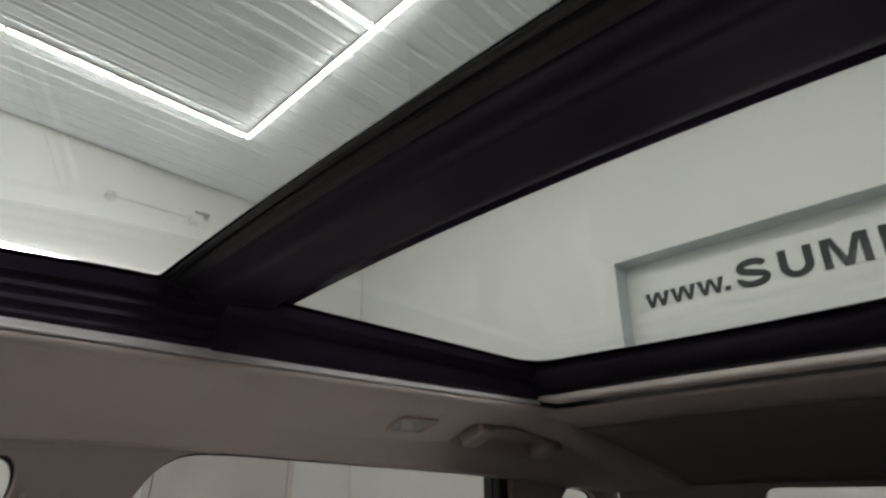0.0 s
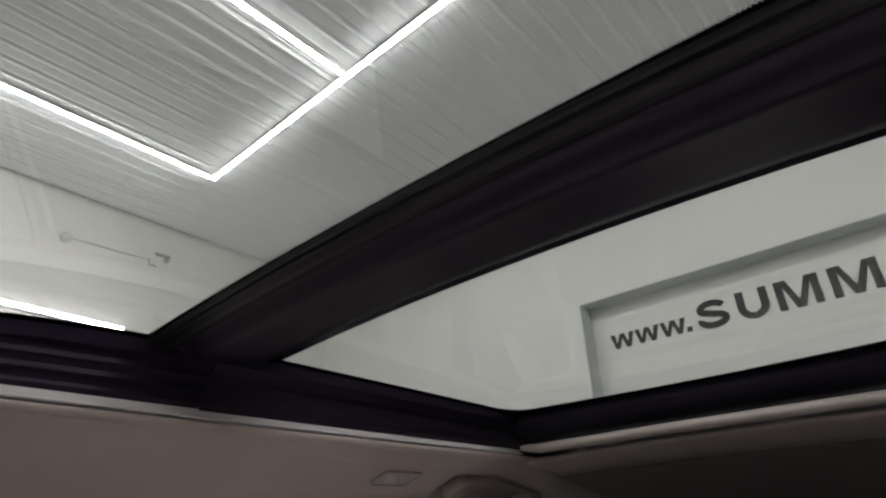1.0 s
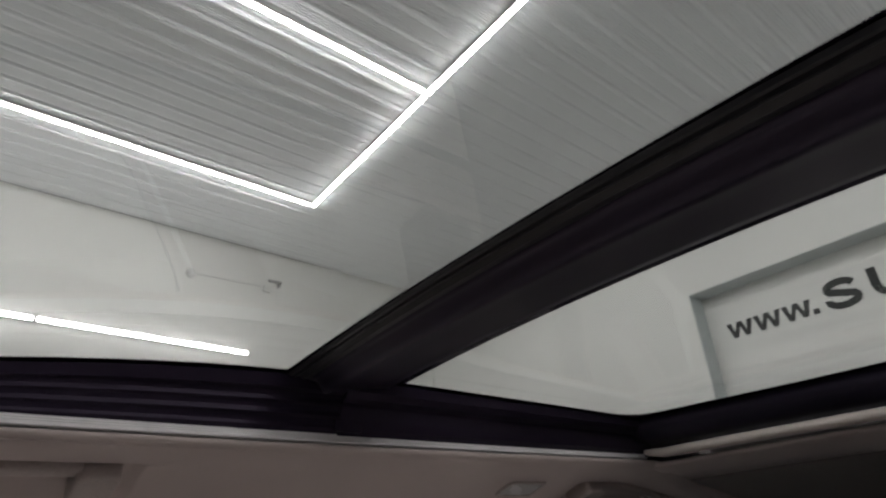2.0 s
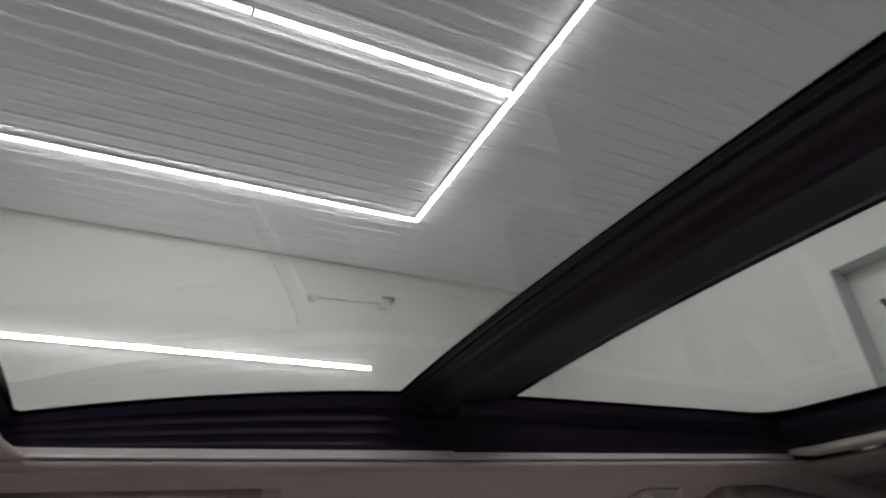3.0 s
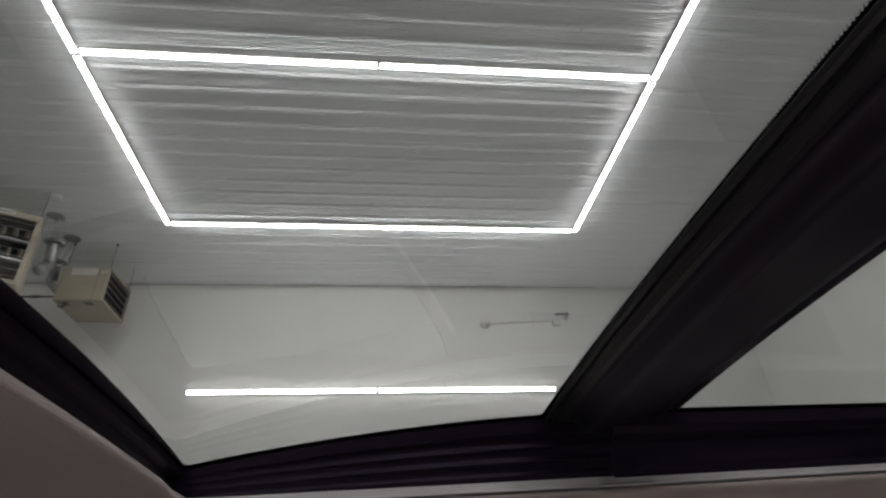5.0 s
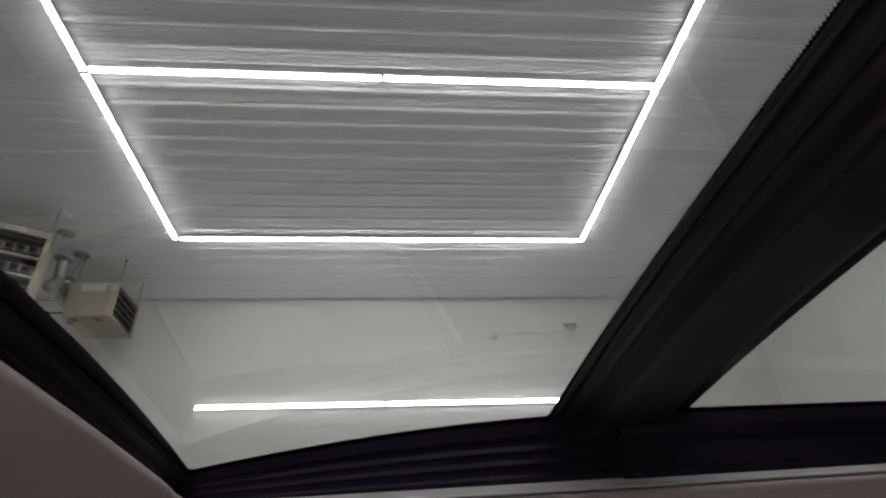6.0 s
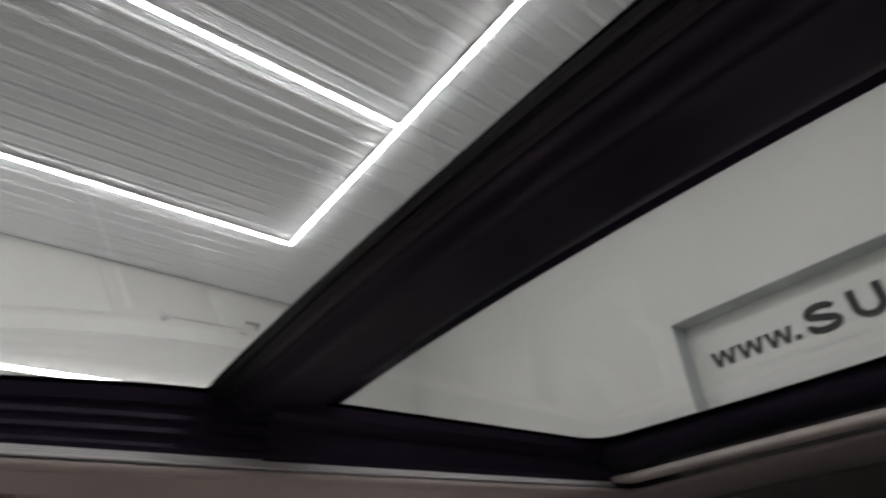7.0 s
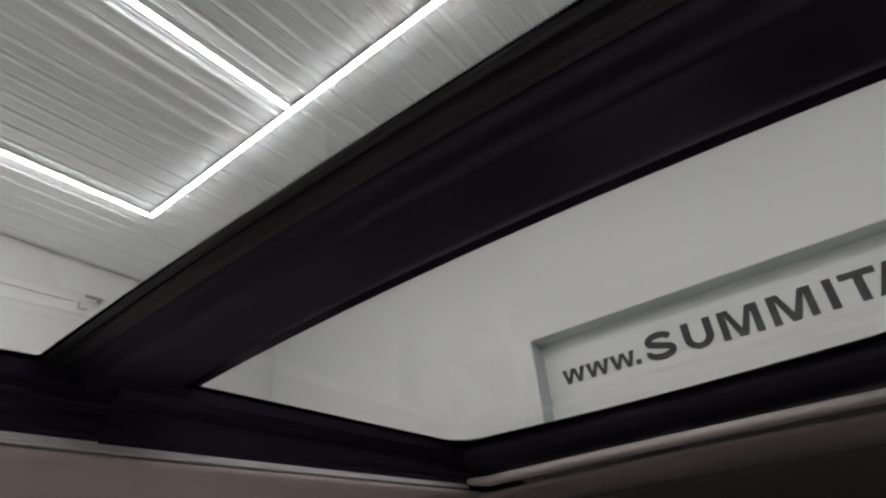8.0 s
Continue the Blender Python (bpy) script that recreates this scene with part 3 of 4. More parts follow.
# satin strip round the opening, in two lengths a side
def strip_ring(x):
    y, z = trim_y(x), trim_z(x)
    return [(x, y + a, z + b) for a, b in ((-0.0030, 0.0054), (-0.0056, 0.0030), (-0.0050, 0.0024), (-0.0068, 0.0004), (-0.0062, -0.0002), (-0.0082, -0.0024), (-0.0076, -0.0030), (-0.0100, -0.0050), (-0.0116, -0.0064), (-0.0122, -0.0073), (-0.0114, -0.0082), (-0.0070, -0.0087), (0.006, -0.0088), (0.010, 0.0054))]


for a, b in ((-0.012, 0.5518), (0.5524, 1.214)):
    s = part("trim_strip", loft([strip_ring(x) for x in span(a, b, 18)]), TRIM, car, "pale satin strip along the roof opening", False)
    mirror_y(s, YC)

# roller bar of the sunshade at the rear
def roller_ring(y):
    t = max(min(1, (0.793 - y) / 0.045, (y - 0.007) / 0.045), 0)
    r = 0.0042 + 0.0050 * math.sqrt(t)
    q = (y - YC) / 0.40
    cx, cz = 1.190 + 0.004 * (1 - q * q), 1.5105 - 0.0060 * t + 0.003 * (1 - q * q)
    return [(cx + 1.3 * r * math.cos(a), y, cz + r * math.sin(a)) for a in [2 * math.pi * k / 14 for k in range(14)]]


part("sunshade_bar", loft([roller_ring(q) for q in [0.008, 0.010, 0.015, 0.03] + span(0.052, 0.748, 14) + [0.77, 0.785, 0.790, 0.792]]), ROLLER, car, "beige rounded bar of the roller sunshade", True)

# headliner: side panels from the strip down to the window tops
WT_Z = 1.385


HANDLES = ((1.168, 1.412, 0.912), (0.000, 0.238, 0.889))   # ends, and the upper edge's y


def ease(a, b, v):
    u = min(max((v - a) / (b - a), 0), 1)
    return u * u * (3 - 2 * u)


def pocket(x, y):
    """Depth of the shallow pockets moulded behind the grab handles."""
    d = 0.0
    for a, b, y0 in HANDLES:
        tight = ease(a - 0.048, a - 0.038, x) * (1 - ease(b + 0.038, b + 0.048, x)) * ease(y0 - 0.013, y0 - 0.004, y) * (1 - ease(y0 + 0.068, y0 + 0.085, y))
        wide = ease(a - 0.14, a - 0.045, x) * (1 - ease(b + 0.045, b + 0.14, x)) * ease(y0 - 0.02, y0 + 0.01, y) * (1 - ease(y0 + 0.055, y0 + 0.10, y))
        d += 0.015 * tight + 0.005 * wide
    return d


REAR_LINE = ((1.276, 1.4995), (1.268, 1.4975), (1.2645, 1.4940), (1.267, 1.4900), (1.280, 1.4860), (1.32, 1.4770), (1.362, 1.4680))
TAIL_LINE = ((1.362, 1.4665), (1.38, 1.4620), (1.5, 1.4430), (1.7, 1.4070), (1.83, 1.3760), (1.90, 1.3600))


def behind_z(x):
    """Height of the headliner behind the glass."""
    line = REAR_LINE[4:6] + TAIL_LINE
    for (xa, za), (xb, zb) in zip(line, line[1:]):
        if x <= xb:
            return za + (zb - za) * (x - xa) / (xb - xa)
    return line[-1][1]


def liner_line(x):
    c = min(max(x, -0.02), 1.25)
    y, z = trim_y(c), trim_z(c) - 0.0105
    far = z - 0.08 * max(x - 1.25, 0)
    if x > 1.25:
        z += (behind_z(x) + 0.002 - z) * ease(1.25, 1.36, x)
        far += (z - far) * ease(1.48, 1.78, x)
    if x < -0.02:
        z -= 0.05 * (x + 0.02) ** 2 + 0.02 * -(x + 0.02)
        far = z
    top = window_top(x)
    k = min(1.0, max(far - top, 0.01) / 0.094)
    return [(y + 0.001, z + 0.0006), (y - 0.0070, z + 0.0002), (y - 0.0096, z - 0.0016 * k), (y - 0.0094, z - 0.0042 * k), (y - 0.0080, z - 0.0068 * k), (y - 0.0050, z - 0.0096 * k), (y, z - 0.0124 * k), (y + 0.0065, z - 0.0150 * k), (y + 0.013, z - 0.0170 * k), (y + 0.02, z - 0.0190 * k), (0.88, min(far, (z + far) / 2) - 0.0275 * k), (0.93, far - 0.0445 * k), (0.985, far - 0.0675 * k), (1.03, (far - 0.0895 * k + top) / 2), (1.052, top + 0.006 * k), (1.058, top)]


def liner_z(x, y):
    """Height of the side headliner's face, pockets left out."""
    line = liner_line(x)
    for (ya, za), (yb, zb) in zip(line, line[1:]):
        if y <= yb:
            return za + (zb - za) * (y - ya) / (yb - ya)
    return line[-1][1]


def liner_ring(x):
    line, out = liner_line(x), []
    for k, ((ya, za), (yb, zb)) in enumerate(zip(line, line[1:])):
        for q in span(0, 1, 12 if 9 <= k <= 12 else 1)[:-1]:
            y = ya + (yb - ya) * q
            out.append((x, y, za + (zb - za) * q + pocket(x, y)))
    return out + [(x, *line[-1])]


def window_top(x):
    return 1.390 - 0.018 * (x - 0.30) ** 2


side_liner = part("side_headliner", loft([liner_ring(x) for x in span(-0.75, 1.9, 420)], closed=False), LINER, car, "beige-grey cloth headliner along the side", True)
thicken(side_liner, 0.012, 1)
mirror_y(side_liner, YC)


# front and rear fields of the headliner
def front_field(y):
    q = (y - YC) / 0.42
    c = 0.010 * max(1 - q * q, 0)
    u = max(abs(y - YC) - 0.365, 0) / 0.050
    out = []
    for x in (-0.013, -0.018, -0.034, -0.10, -0.25, -0.45, -0.62, -0.75):
        z = 1.486 - (0.0 if x > -0.015 else 0.006 if x > -0.02 else 0.010) - 0.05 * (x + 0.02) ** 2 - 0.02 * -(x + 0.02)
        out.append((x + (0.034 * u * u if x > -0.05 else 0), y, z + c - (0.0145 if x > -0.025 else 0.008) * u))
    return out


ff = part("front_headliner", loft([front_field(q) for q in span(2 * YC - 0.817, 0.817, 44)], closed=False), LINER, car, "beige-grey cloth headliner ahead of the glass", True)
thicken(ff, 0.012, 1)


def rear_field(y, line):
    q = (y - YC) / 0.42
    c = 0.006 * (1 - q * q)
    u = max(abs(y - YC) - 0.355, 0) / 0.07
    return [(x - (0.030 * u * u if x < 1.30 else 0), y, z + c) for x, z in line]


rear_ys = span(2 * YC - 0.825, 0.825, 40)
thicken(part("rear_headliner", loft([rear_field(q, REAR_LINE) for q in rear_ys], closed=False), LINER, car, "beige-grey cloth headliner behind the glass", True), 0.008, 1)
# same cloth as ahead of it, coloured darker for the shade at the tail
thicken(part("tail_headliner", loft([rear_field(q, TAIL_LINE) for q in rear_ys], closed=False), SHADELINER, car, "headliner cloth over the cargo space, its shade put into the colour", True), 0.008, 1)

# side walls with the window openings
def side_y(z):
    return 1.058 + 0.16 * max(1.40 - z, 0) * 0.9


WINS = [[(-0.126, 1.052), (-0.10, 1.054), (0.10, 1.070), (0.27, 1.084), (0.30, 1.090), (0.317, 1.108), (0.340, 1.185), (0.372, 1.290), (0.379, 1.325), (0.375, 1.352), (0.358, 1.366), (0.33, 1.357), (0.24, 1.322), (0.10, 1.290), (-0.03, 1.264), (-0.05, 1.256), (-0.062, 1.235), (-0.105, 1.120)],
        [(0.475, 1.10), (0.52, 1.075), (1.20, 1.06), (1.39, 1.08), (1.432, 1.20), (1.438, 1.360), (1.432, 1.368), (1.34, 1.371), (1.10, 1.376), (0.80, 1.381), (0.66, 1.3835), (0.60, 1.380), (0.565, 1.362), (0.535, 1.325), (0.51, 1.26)],
        [(1.56, 1.12), (1.76, 1.12), (1.84, 1.30), (1.815, 1.335), (1.77, 1.345), (1.70, 1.350), (1.67, 1.345), (1.63, 1.29)]]
WINS = [[(u, v + (0.006 if v > 1.25 else 0)) for u, v in w] for w in WINS]


def rounder(loop, times=2):
    for _ in range(times):
        loop = [q for a, b in zip(loop, loop[1:] + loop[:1]) for q in ((a[0] * 0.75 + b[0] * 0.25, a[1] * 0.75 + b[1] * 0.25), (a[0] * 0.25 + b[0] * 0.75, a[1] * 0.25 + b[1] * 0.75))]
    return loop


FRONT_WIN = WINS[0]
WINS = [rounder(w) for w in WINS]
outer = [(-0.85, 0.95), (2.02, 0.95), (1.99, 1.28)] + [(x, window_top(x) + 0.02) for x in span(1.95, -0.3, 24)] + [(-0.45, 1.34), (-0.85, 1.10)]


def side_place(u, v):
    return (u, side_y(v) + 0.003, v)


pillars = part("pillar_trim", plate(outer, WINS, side_place), PILLAR, car, "beige-grey plastic pillar covers round the side windows")
thicken(pillars, 0.03, -1)
# on the far side the front door stands open
doorway = [(0.46, 0.95)] + outer[1:] + [(-0.85, 0.95), (-0.42, 0.95)] + list(reversed(FRONT_WIN[3:])) + [(0.40, 0.95)]
thicken(part("pillar_trim", plate(doorway, WINS[1:], lambda u, v: (u, 2 * YC - side_y(v) - 0.003, v)), PILLAR, car, "beige-grey plastic pillar covers round the open doorway"), 0.03, 1)
for w in WINS:
    cx, cz = sum(p[0] for p in w) / len(w), sum(p[1] for p in w) / len(w)
    g = part("side_pane", plate(w, [], lambda u, v: (u, side_y(v) + 0.034, v)), SIDEGLASS, car, "clear side window pane")
    g.visible_shadow = False
    if w is not WINS[0]:
        mirror_y(g, YC).visible_shadow = False
    grow = [(cx + (u - cx) * 1.012, cz + (v - cz) * 1.02) for u, v in w]
    k = 0.988 if w is WINS[0] else 0.990
    shrink = [(cx + (u - cx) * k, cz + (v - cz) * (k - 0.008)) for u, v in w]
    fr = thicken(part("window_seal", plate(grow, [shrink], lambda u, v: (u, side_y(v) + 0.028, v)), RUBBER, car, "black rubber seal round the side window"), 0.006)
    if w is not WINS[0]:
        mirror_y(fr, YC)
# added pale tube: the highlight on the pillar's edge behind the front window
bm = tube(bmesh.new(), [(u, side_y(v) - 0.002, v) for u, v in ((0.322, 1.085), (0.345, 1.165), (0.368, 1.240), (0.386, 1.300), (0.392, 1.325))], 0.0045, 8)
part("pillar_lit_edge", bm, TRIM, car, "pale satin tube for the highlight on the pillar's edge", True)
# division bar at the rear end of the rear door's window
for a, b in ((1.376, 1.383), (1.409, 1.449)):
    bar = soften(part("division_bar", boxed(a, b, side_y(1.2) + 0.0, side_y(1.2) + 0.03, 1.07, 1.375), GLOSSBLACK, car, "black division bar in the rear door window"), 0.003)
    mirror_y(bar, YC)

# lower body, closing the car below the windows
def body_ring(x):
    return [(x, 1.135, 0.95), (x, 1.19, 0.80), (x, 1.20, 0.55), (x, 1.15, 0.28), (x, 1.05, 0.26), (x, 1.09, 0.55), (x, 1.10, 0.80), (x, 1.105, 0.95)]


part("door_panel", loft([body_ring(x) for x in span(-0.85, 1.9, 6)]), PAINT, car, "dark painted door side", True)
part("door_panel", loft([[(a, 2 * YC - b, c) for a, b, c in body_ring(x)] for x in span(0.45, 1.9, 6)]), PAINT, car, "dark painted door side", True)
part("floor_pan", boxed(-1.5, 2.05, 2 * YC - 1.06, 1.06, 0.26, 0.30), BLACK, car, "black floor pan")
# unseen flat board across the cabin, added as a reflector under the headliner
part("cabin_bounce", boxed(-0.20, 1.059, 2 * YC - 1.055, 1.055, 0.74, 0.78), BOUNCE, car, "unseen pale board that bounces light up to the headliner")
part("cargo_lining", boxed(1.11, 1.9, 2 * YC - 1.05, 1.05, 0.70, 0.74), BLACK, car, "black lining of the cargo floor")
# unseen full-width block at the rear bench; its height cuts light to the tail
soften(part("seat_back_blocker", boxed(1.06, 1.14, 2 * YC - 1.04, 1.04, 0.55, 1.288), BLACK, car, "unseen dark bench back, raised to keep light off the tail lining"), 0.015, 3)
# door linings, pale for the light they bounce inwards
part("door_lining", boxed(-0.85, 1.9, 1.06, 1.075, 0.545, 0.96), BOUNCE, car, "door lining kept pale to bounce light")
part("door_lining", boxed(0.45, 1.9, 2 * YC - 1.075, 2 * YC - 1.06, 0.545, 0.96), BOUNCE, car, "door lining kept pale to bounce light")
# windscreen and tail, each a frame with its pane
def ws_place(u, v):
    return (-1.45 + v * 1.0, u, 0.98 + v * 0.52)


ws_out = [(2 * YC - 1.12, -0.02), (1.12, -0.02), (1.02, 0.86), (2 * YC - 1.02, 0.86)]
# opening ends low: the unseen upper surround is widened to dim the front headliner
ws_in = [(2 * YC - 1.04, 0.06), (1.04, 0.06), (0.98, 0.48), (2 * YC - 0.98, 0.48)]
thicken(part("windscreen_frame", plate(ws_out, [ws_in], ws_place), BLACK, car, "black windscreen surround, deepened at the top to block light"), 0.02)
g = part("windscreen", plate(ws_in, [], ws_place), SIDEGLASS, car, "clear windscreen")
g.visible_shadow = False


def tail_place(u, v):
    return (2.08 - v * 0.40, u, 0.95 + v)


tw_out = [(2 * YC - 1.10, 0.0), (1.10, 0.0), (1.04, 0.445), (2 * YC - 1.04, 0.445)]
tw_in = [(p[0], p[1]) for p in rounded(2 * YC - 0.64, 0.64, 0.10, 0.402, 0.04)]
thicken(part("tailgate", plate(tw_out, [tw_in], tail_place), PILLAR, car, "beige-grey plastic tailgate lining"), 0.03)
g = part("tail_pane", plate(tw_in, [], lambda u, v: (2.085 - v * 0.40, u, 0.95 + v)), SIDEGLASS, car, "clear rear window")
g.visible_shadow = False
soften(part("bonnet", boxed(-2.25, -1.42, 2 * YC - 1.12, 1.12, 0.70, 0.97), PAINT, car, "dark painted front of the car"), 0.07, 5)
soften(part("tail_body", boxed(1.9, 2.2, 2 * YC - 1.12, 1.12, 0.35, 0.95), PAINT, car, "dark painted tail of the car"), 0.06, 5)
soften(part("dashboard", boxed(-1.42, -0.95, 2 * YC - 1.08, 1.08, 0.55, 0.95), BLACK, car, "black dashboard"), 0.04, 4)
# outer roof skin round the glass
def skin_z(x, y):
    return roof_z(max(x, -0.075), y) + min(x + 0.075, 0) * 0.06 - max(x - 1.2, 0) * 0.09 + 0.004


def side_skin(x):
    z = skin_z(x, 0.857)
    return [(x, 0.857, z), (x, 0.92, z - 0.010), (x, 0.99, z - 0.034), (x, 1.045, z - 0.068), (x, 1.085, z - 0.105), (x, 1.100, window_top(x) + 0.012)]


skin = part("roof_skin", loft([side_skin(x) for x in span(-0.78, 1.92, 30)], closed=False), PAINT, car, "dark painted roof skin beside the glass", True)
mirror_y(skin, YC)
for a, b in ((-0.78, -0.078), (1.218, 1.92)):
    part("roof_skin", loft([[(x, y, skin_z(x, y)) for y in span(-0.057, 0.857, 12)] for x in span(a, b, 10)], closed=False), PAINT, car, "dark painted roof skin round the glass", True)
for wx in (-1.55, 1.42):
    for sy in (1, -1):
        wheel = new("wheel")
        wheel.parent = car
        wheel.location = (wx, YC + sy * 0.70, 0.345)
        bm = bmesh.new()
        ring = [(0.20, -0.10), (0.32, -0.11), (0.345, -0.08), (0.345, 0.08), (0.32, 0.11), (0.20, 0.10)]
        part("tyre", loft([[(r * math.cos(a), yy, r * math.sin(a)) for r, yy in ring] for a in [2 * math.pi * k / 32 for k in range(33)]], closed=True, caps=False), TYRE, wheel, smooth=True)
        part("rim", tube(bm, [(0, -0.09, 0), (0, 0.09, 0)], 0.205, 24), RIM, wheel)


# grab handles with sprung mounts, and the lamp beside the rear one
def grab_handle(x0, x1, y0, label):
    """A folded handle: a flat arch whose two broad feet turn down into the pocket."""
    h = new("grab_handle")
    h.parent = car
    tagged(h, label)
    def face(u, v, lift):
        y = y0 + v
        return (u, y + lift * 0.4, liner_z(u, y) - 0.003 + lift)
    a, b, g = x0 - 0.033, x1 + 0.033, 0.018
    bar = [(a + 0.02, 0.0)] + [(u, 0.0) for u in span(a + 0.04, b - 0.04, 8)] + [(b - 0.02, 0.0), (b - 0.02, g)] + [(u, g) for u in span(b - 0.04, a + 0.04, 8)] + [(a + 0.02, g)]
    soften(part("grip", loft([[face(u, v, 0.0) for u, v in bar], [face(u, v, 0.013) for u, v in bar]]), HANDLE, h, "", True), 0.004, 3, 40)
    for x, slant in ((x0, -1), (x1, 1)):
        rings = []
        for lift, shrink in ((0.016, 0.0), (-0.004, 0.0), (-0.0085, 0.0012), (-0.0105, 0.0045)):
            rings.append([face(u + slant * 0.04 * (0.030 - v), v, lift) for u, v in rounded(x - 0.024 + shrink, x + 0.024 - shrink, -0.002 + shrink, 0.065 - shrink, 0.011 - shrink, 4)])
        part("mount", loft(rings), HANDLE, h, "rounded end of the grab handle", True)
    return h


grab_handle(*HANDLES[0], "beige-grey folding grab handle over the rear window")
grab_handle(*HANDLES[1], "beige-grey folding grab handle over the front window")
lamp = new("reading_lamp")
lamp.parent = car
tagged(lamp, "grey lens of a small unlit reading lamp")
def lamp_place(u, v):
    y = 0.899 + (1.458 - v) * 1.6
    return (u, y, liner_z(u, y) - 0.0015)
soften(thicken(part("lens", plate(rounded(0.914, 0.998, 1.431, 1.456, 0.008), [], lamp_place), LENS, lamp), 0.003), 0.001)
soften(thicken(part("bezel", plate(rounded(0.908, 1.008, 1.427, 1.460, 0.010), [rounded(0.912, 1.000, 1.430, 1.457, 0.008)], lamp_place), HANDLE, lamp), 0.003), 0.001)

# ---- heaters under the ceiling ----
def heater(x0, x1, y0, y1, z0, z1, face, label, turn=0):
    """A hung unit heater; face: 'x' blows towards +x with louvres, 'y' towards -y with an open grille."""
    h = new("unit_heater")
    w, d, t = x1 - x0, y1 - y0, z1 - z0
    h.location, h.rotation_euler = (x1 - w * math.cos(turn), y0 - w * math.sin(turn), z0), (0, 0, turn)
    tagged(h, label, "heater", "unit heaters")
    soften(part("case", boxed(0, w - (0.02 if face == "x" else 0), 0.02 if face == "y" else 0, d, 0, t), BEIGE, h, "beige enamelled case"), 0.012, 3)
    if face == "x":
        # shade behind the louvres, given as a black sheet
        part("back_plate", boxed(w - 0.0215, w - 0.012, 0.012, d - 0.012, 0.012, t - 0.012), DARKVOID, h, "black sheet for the shaded inside")
        for a in ((0, d, 0, 0.012), (0, d, t - 0.012, t), (0, 0.012, 0.0125, t - 0.0125), (d - 0.012, d, 0.0125, t - 0.0125)):
            part("front_frame", boxed(w - 0.0195, w, *a), BEIGE, h)
        for k in range(5):
            z = 0.030 + (t - 0.060) * k / 4
            bm = boxed(w - 0.018, w + 0.016, 0.014, d - 0.014, -0.0012, 0.0012)
            bmesh.ops.rotate(bm, verts=bm.verts, cent=(w - 0.002, 0, 0), matrix=Matrix.Rotation(radians(38), 3, "Y"))
            bmesh.ops.translate(bm, verts=bm.verts, vec=(-0.006, 0, z))
            part("louvre", bm, LOUVRE, h, "tilted grey louvre blade")
        part("panel_joint", boxed(w - 0.062, w - 0.0605, -0.0006, 0.0005, 0.012, t - 0.012), DARKMETAL, h)
        part("badge", loft([[(w - 0.032 + 0.017 * math.cos(q), yy, t - 0.034 + 0.010 * math.sin(q)) for q in span(0, 6.28, 14)[:-1]] for yy in (-0.003, 0.001)]), WHITEPL, h, "white oval badge")
        part("badge_bar", boxed(w - 0.042, w - 0.022, -0.0042, -0.0026, t - 0.037, t - 0.031), DARKMETAL, h)
        part("hose", tube(bmesh.new(), [(0.030 + 0.020 * math.cos(q), 0.06, -0.001 - 0.014 * math.sin(q)) for q in span(0, math.pi, 8)], 0.004, 6), RUBBER, h, "short bent black hose")
        part("rating_label", boxed(0.062, w - 0.072, -0.0015, 0.0005, t - 0.056, t - 0.010), PAPER, h, "pale printed label")
        for k in range(4):
            part("label_line", boxed(0.070, w - 0.082 - 0.03 * (k % 2), -0.0025, -0.001, t - 0.050 + k * 0.0095, t - 0.046 + k * 0.0095), GREYCABLE, h)
        for bx in (0.035, 0.165):
            for r in range(4):
                part("vent_slot", boxed(bx, bx + 0.046, 0.020 + r * 0.012, 0.027 + r * 0.012, -0.001, 0.002), DARKMETAL, h)
        part("screw", tube(bmesh.new(), [(0.16, -0.003, 0.10), (0.16, 0.001, 0.10)], 0.004), DARKMETAL, h)
    else:
        # black sheet close behind the grille for the shade within
        part("back_plate", boxed(0.012, w - 0.012, 0.014, 0.0197, 0.012, t - 0.012), DARKVOID, h, "black sheet for the shaded inside")
        for a in ((0, w, 0, 0.022), (0, w, t - 0.035, t), (0, 0.018, 0.0225, t - 0.0355), (w - 0.018, w, 0.0225, t - 0.0355)):
            part("front_frame", boxed(a[0], a[1], 0.0, 0.0195, a[2], a[3]), BEIGE, h)
        for k in range(9):
            z = 0.04 + (t - 0.10) * k / 8
            part("grille_bar", tube(bmesh.new(), [(0.012, 0.001, z), (w - 0.012, 0.001, z)], 0.0016, 6), STEEL, h)
        for r in range(2):
            for k in range(9):
                x, z = 0.035 + (w - 0.07) * k / 8, t * (0.36 + 0.27 * r)
                pts = [(x, 0.0105, z), (x, 0.0105, z + 0.012), (x, 0.0105, z + 0.040), (x, 0.0105, z + 0.052)]
                part("burner_tube", tube(bmesh.new(), pts, [0.008, 0.0125, 0.0125, 0.006], 10), COPPER, h, "stubby brown burner tube", True)
            part("burner_rail", boxed(0.02, w - 0.02, 0.004, 0.0135, t * (0.36 + 0.27 * r) - 0.016, t * (0.36 + 0.27 * r) - 0.004), STEEL, h)
        part("badge", loft([[(w * 0.66 + 0.05 * math.cos(q), yy, t - 0.017 + 0.012 * math.sin(q)) for q in span(0, 6.28, 18)[:-1]] for yy in (-0.003, 0.001)]), WHITEPL, h, "white oval badge with a dark bar")
        part("badge_bar", boxed(w * 0.66 - 0.032, w * 0.66 + 0.032, -0.0045, -0.0025, t - 0.020, t - 0.014), DARKMETAL, h)
    for (a, b) in ((w - 0.01, 0.01), (w - 0.01, d - 0.02), (0.02, 0.01), (0.02, d - 0.02)):
        part("hanger_rod", tube(bmesh.new(), [(a, b, t - 0.002), (a, b, H - z0 - 0.002)], 0.0017, 6), DARKMETAL, h, "thin threaded hanger rod")
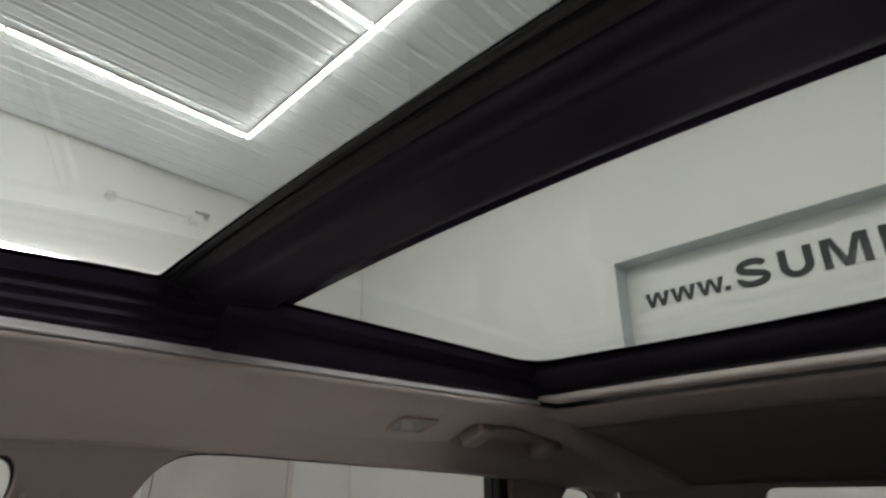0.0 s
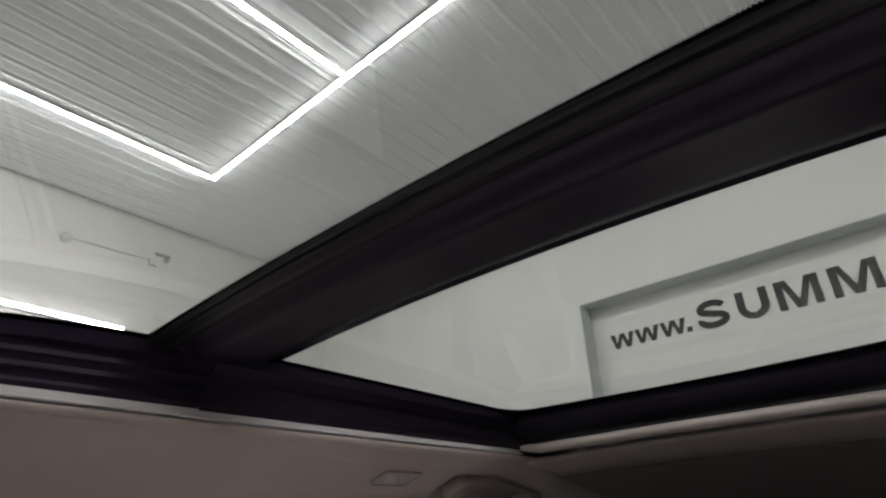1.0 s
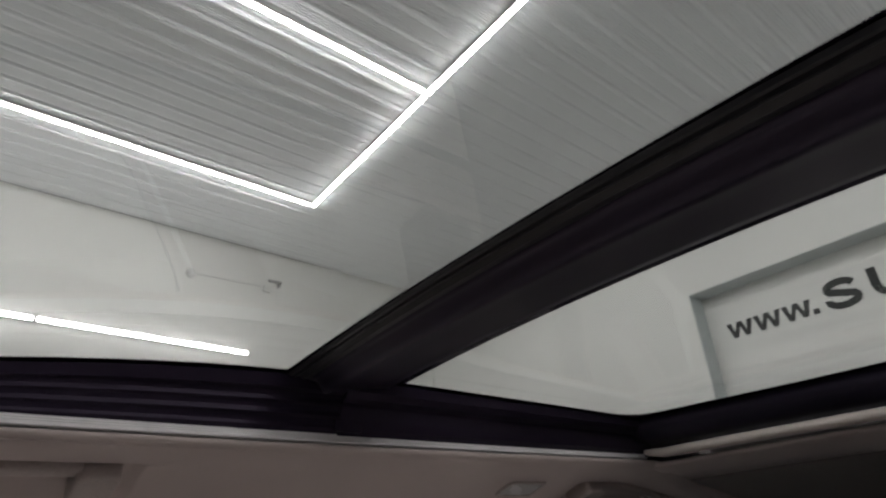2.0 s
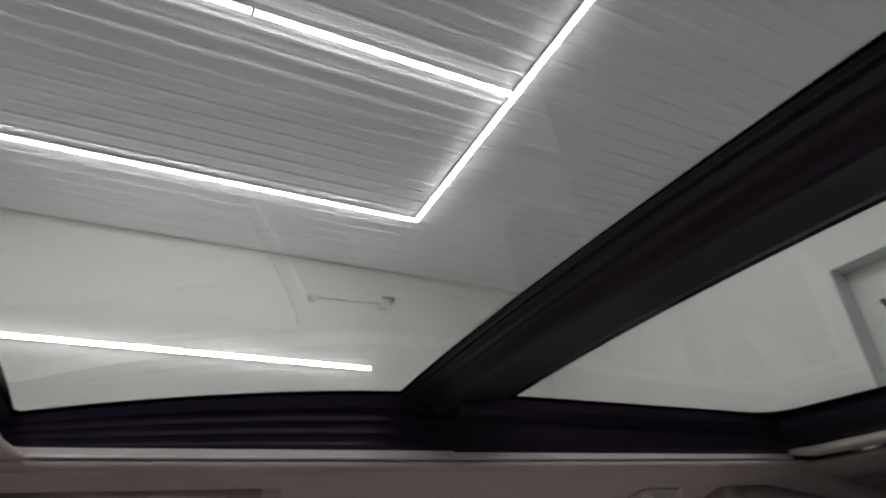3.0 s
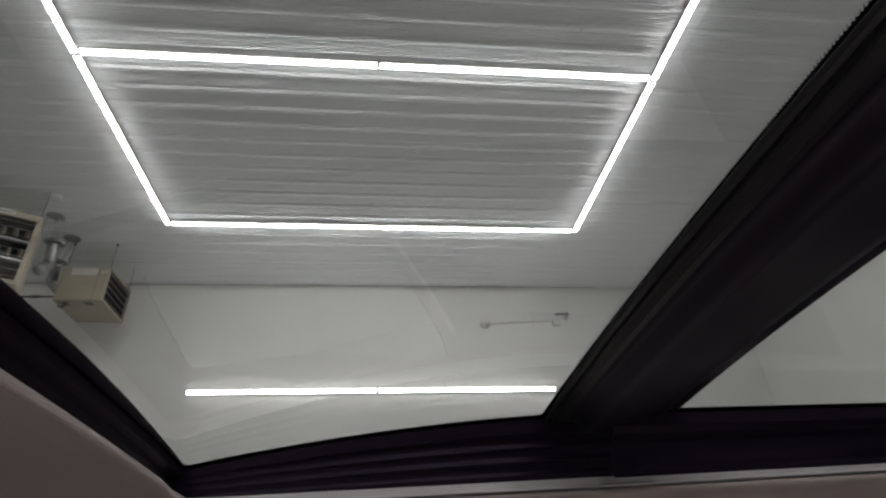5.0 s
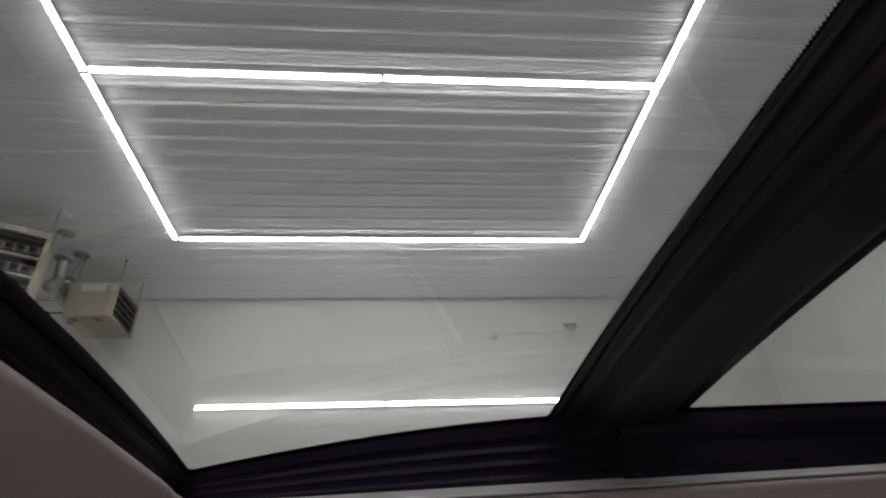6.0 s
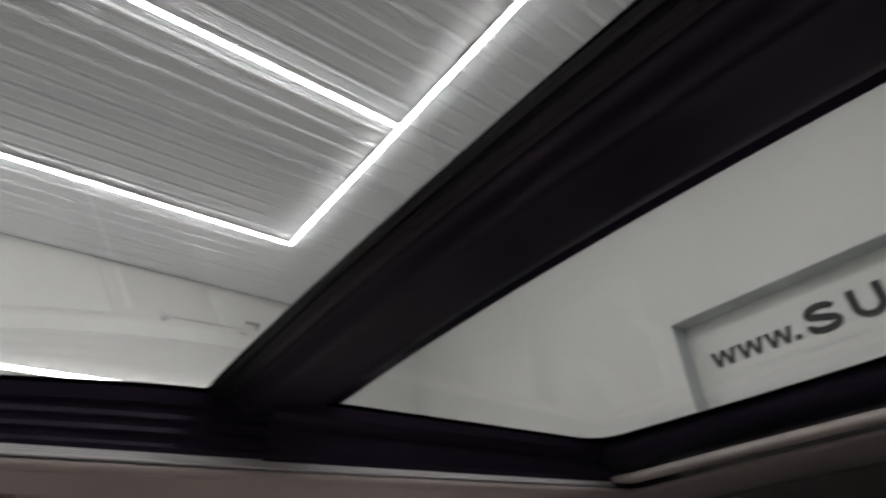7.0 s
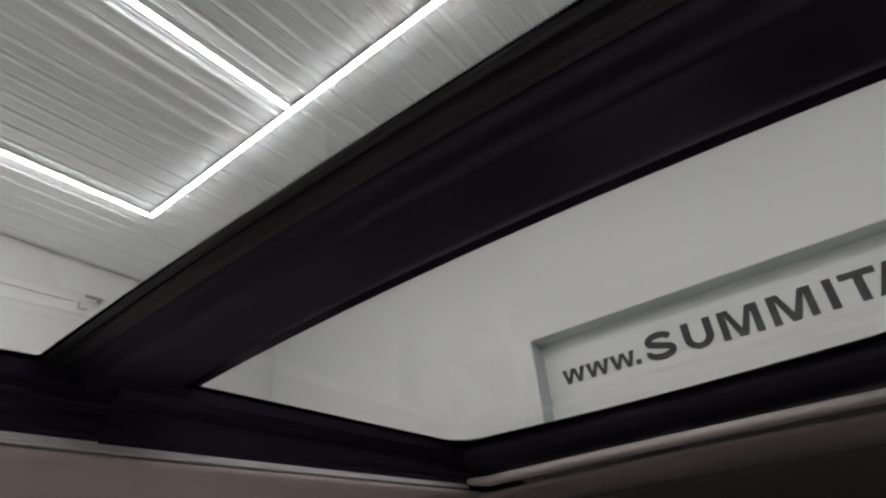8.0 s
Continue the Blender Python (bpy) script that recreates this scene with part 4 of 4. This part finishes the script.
        part("hanger_plate", tube(bmesh.new(), [(a, b, H - z0 - 0.008), (a, b, H - z0 - 0.002)], 0.008, 10), DARKMETAL, h)
    return h


heater(-1.68, -1.403, 3.225, 3.543, 2.954, 3.176, "x", "beige unit heater with dark louvres hung under the ceiling")
heater(-2.028, -1.552, 2.713, 2.979, 2.775, 3.176, "y", "beige unit heater with an open dark grille hung under the ceiling", radians(27.7))


gp = tagged(new("gas_pipe"), "thin black pipe between the heaters", "pipe")
part("run", tube(bmesh.new(), [(-1.678, 3.266, 2.997), (-1.783, 3.266, 2.997), (-1.946, 3.266, 2.993)], 0.006, 8), DARKMETAL, gp)
part("coupling", tube(bmesh.new(), [(-1.777, 3.266, 2.997), (-1.813, 3.266, 2.997)], 0.010, 10), DARKMETAL, gp)

# flexible flues behind the heaters
def flue(pts, r, label):
    """An elbowed pipe under a ring, hung by two thin rods from a round plate."""
    f = tagged(new("flue_pipe"), label, "pipe", "heater flues")
    low, top = pts[:-1], Vector(pts[-1])
    fine = []
    for a, b in zip(low, low[1:]):
        for k in range(8):
            fine.append(tuple(a[i] + (b[i] - a[i]) * k / 8 for i in range(3)))
    fine.append(low[-1])
    part("pipe", tube(bmesh.new(), fine, [r * (1.0 + 0.05 * (i % 2)) for i in range(len(fine))], 14), STEEL, f, "ribbed bright metal pipe", True)
    ring = Vector(low[-1])
    part("ring", tube(bmesh.new(), [ring, ring + Vector((0, 0, 0.004)), ring + Vector((0, 0, 0.012))], [r * 1.25, r * 1.75, r * 1.6], 22), STEEL, f, "flat metal ring", True)
    for d in (-1, 1):
        off = Vector((0.012 * d, 0, 0))
        part("rod", tube(bmesh.new(), [ring + off + Vector((0, 0, 0.011)), (ring + top) / 2 + off * 2, top + off - Vector((0, 0, 0.004))], 0.0028, 6), STEEL, f)
    part("collar", tube(bmesh.new(), [top - Vector((0, 0, 0.014)), top - Vector((0, 0, 0.006)), top], [r * 0.9, r * 1.5, r * 1.55], 20), STEEL, f, "round metal ceiling collar")
    return f


flue([(-1.701, 3.328, 3.056), (-1.762, 3.307, 3.118), (-1.731, 3.246, 3.21), (-1.651, 3.174, 3.3445)], 0.030, "bright ribbed metal pipe from the heater to the ceiling")
flue([(-1.66, 2.99, 3.015), (-1.66, 3.061, 3.097), (-1.649, 3.02, 3.21), (-1.636, 2.943, 3.3445)], 0.030, "bright ribbed metal pipe from the heater to the ceiling")
pl = tagged(new("ceiling_disc"), "shallow white round cover on the ceiling", "cover")
part("cover", tube(bmesh.new(), [(-1.567, 2.754, H - 0.001), (-1.567, 2.754, H - 0.008), (-1.567, 2.754, H - 0.013)], [0.044, 0.043, 0.034], 32), CEIL, pl, "", True)

# ---- cable, boxes and camera on the wall ----
jb = tagged(new("junction_box"), "small round white box on the wall", "box")
part("base", tube(bmesh.new(), [(0.935, YW - 0.001, 3.045), (0.935, YW - 0.022, 3.045)], [0.034, 0.030], 20), WHITEPL, jb, "", True)
part("lid", tube(bmesh.new(), [(0.935, YW - 0.0215, 3.045), (0.935, YW - 0.030, 3.045)], [0.022, 0.016], 16), WHITEPL, jb, "", True)
cb = tagged(new("wall_cable"), "thin grey cable clipped along the white wall", "cable")
part("run", tube(bmesh.new(), [(0.966, YW - 0.006, 3.049), (1.138, YW - 0.006, 3.057), (1.288, YW - 0.006, 3.061), (1.428, YW - 0.006, 3.069)], 0.0045, 6), GREYCABLE, cb)
part("drop", tube(bmesh.new(), [(1.523, YW - 0.004, 3.065), (1.543, YW - 0.004, 2.845), (1.548, YW - 0.004, 2.595)], 0.0018, 5), GREYCABLE, cb)
sb = tagged(new("wall_box"), "small white square box on the wall", "box")
soften(part("case", boxed(1.424, 1.478, YW - 0.026, YW - 0.001, 3.030, 3.078), WHITEPL, sb), 0.004)
sc = tagged(new("wall_camera"), "small grey camera on a short wall bracket", "camera")
part("bracket", tube(bmesh.new(), [(1.536, YW - 0.001, 3.100), (1.523, YW - 0.03, 3.107)], 0.008, 8), CAMGREY, sc)
part("plate", tube(bmesh.new(), [(1.536, YW - 0.001, 3.100), (1.536, YW - 0.008, 3.100)], 0.022, 14), GREYCABLE, sc)
soften(part("body", tube(bmesh.new(), [(1.540, YW - 0.035, 3.113), (1.438, YW - 0.060, 3.097)], [0.011, 0.010], 12), CAMGREY, sc), 0.002)
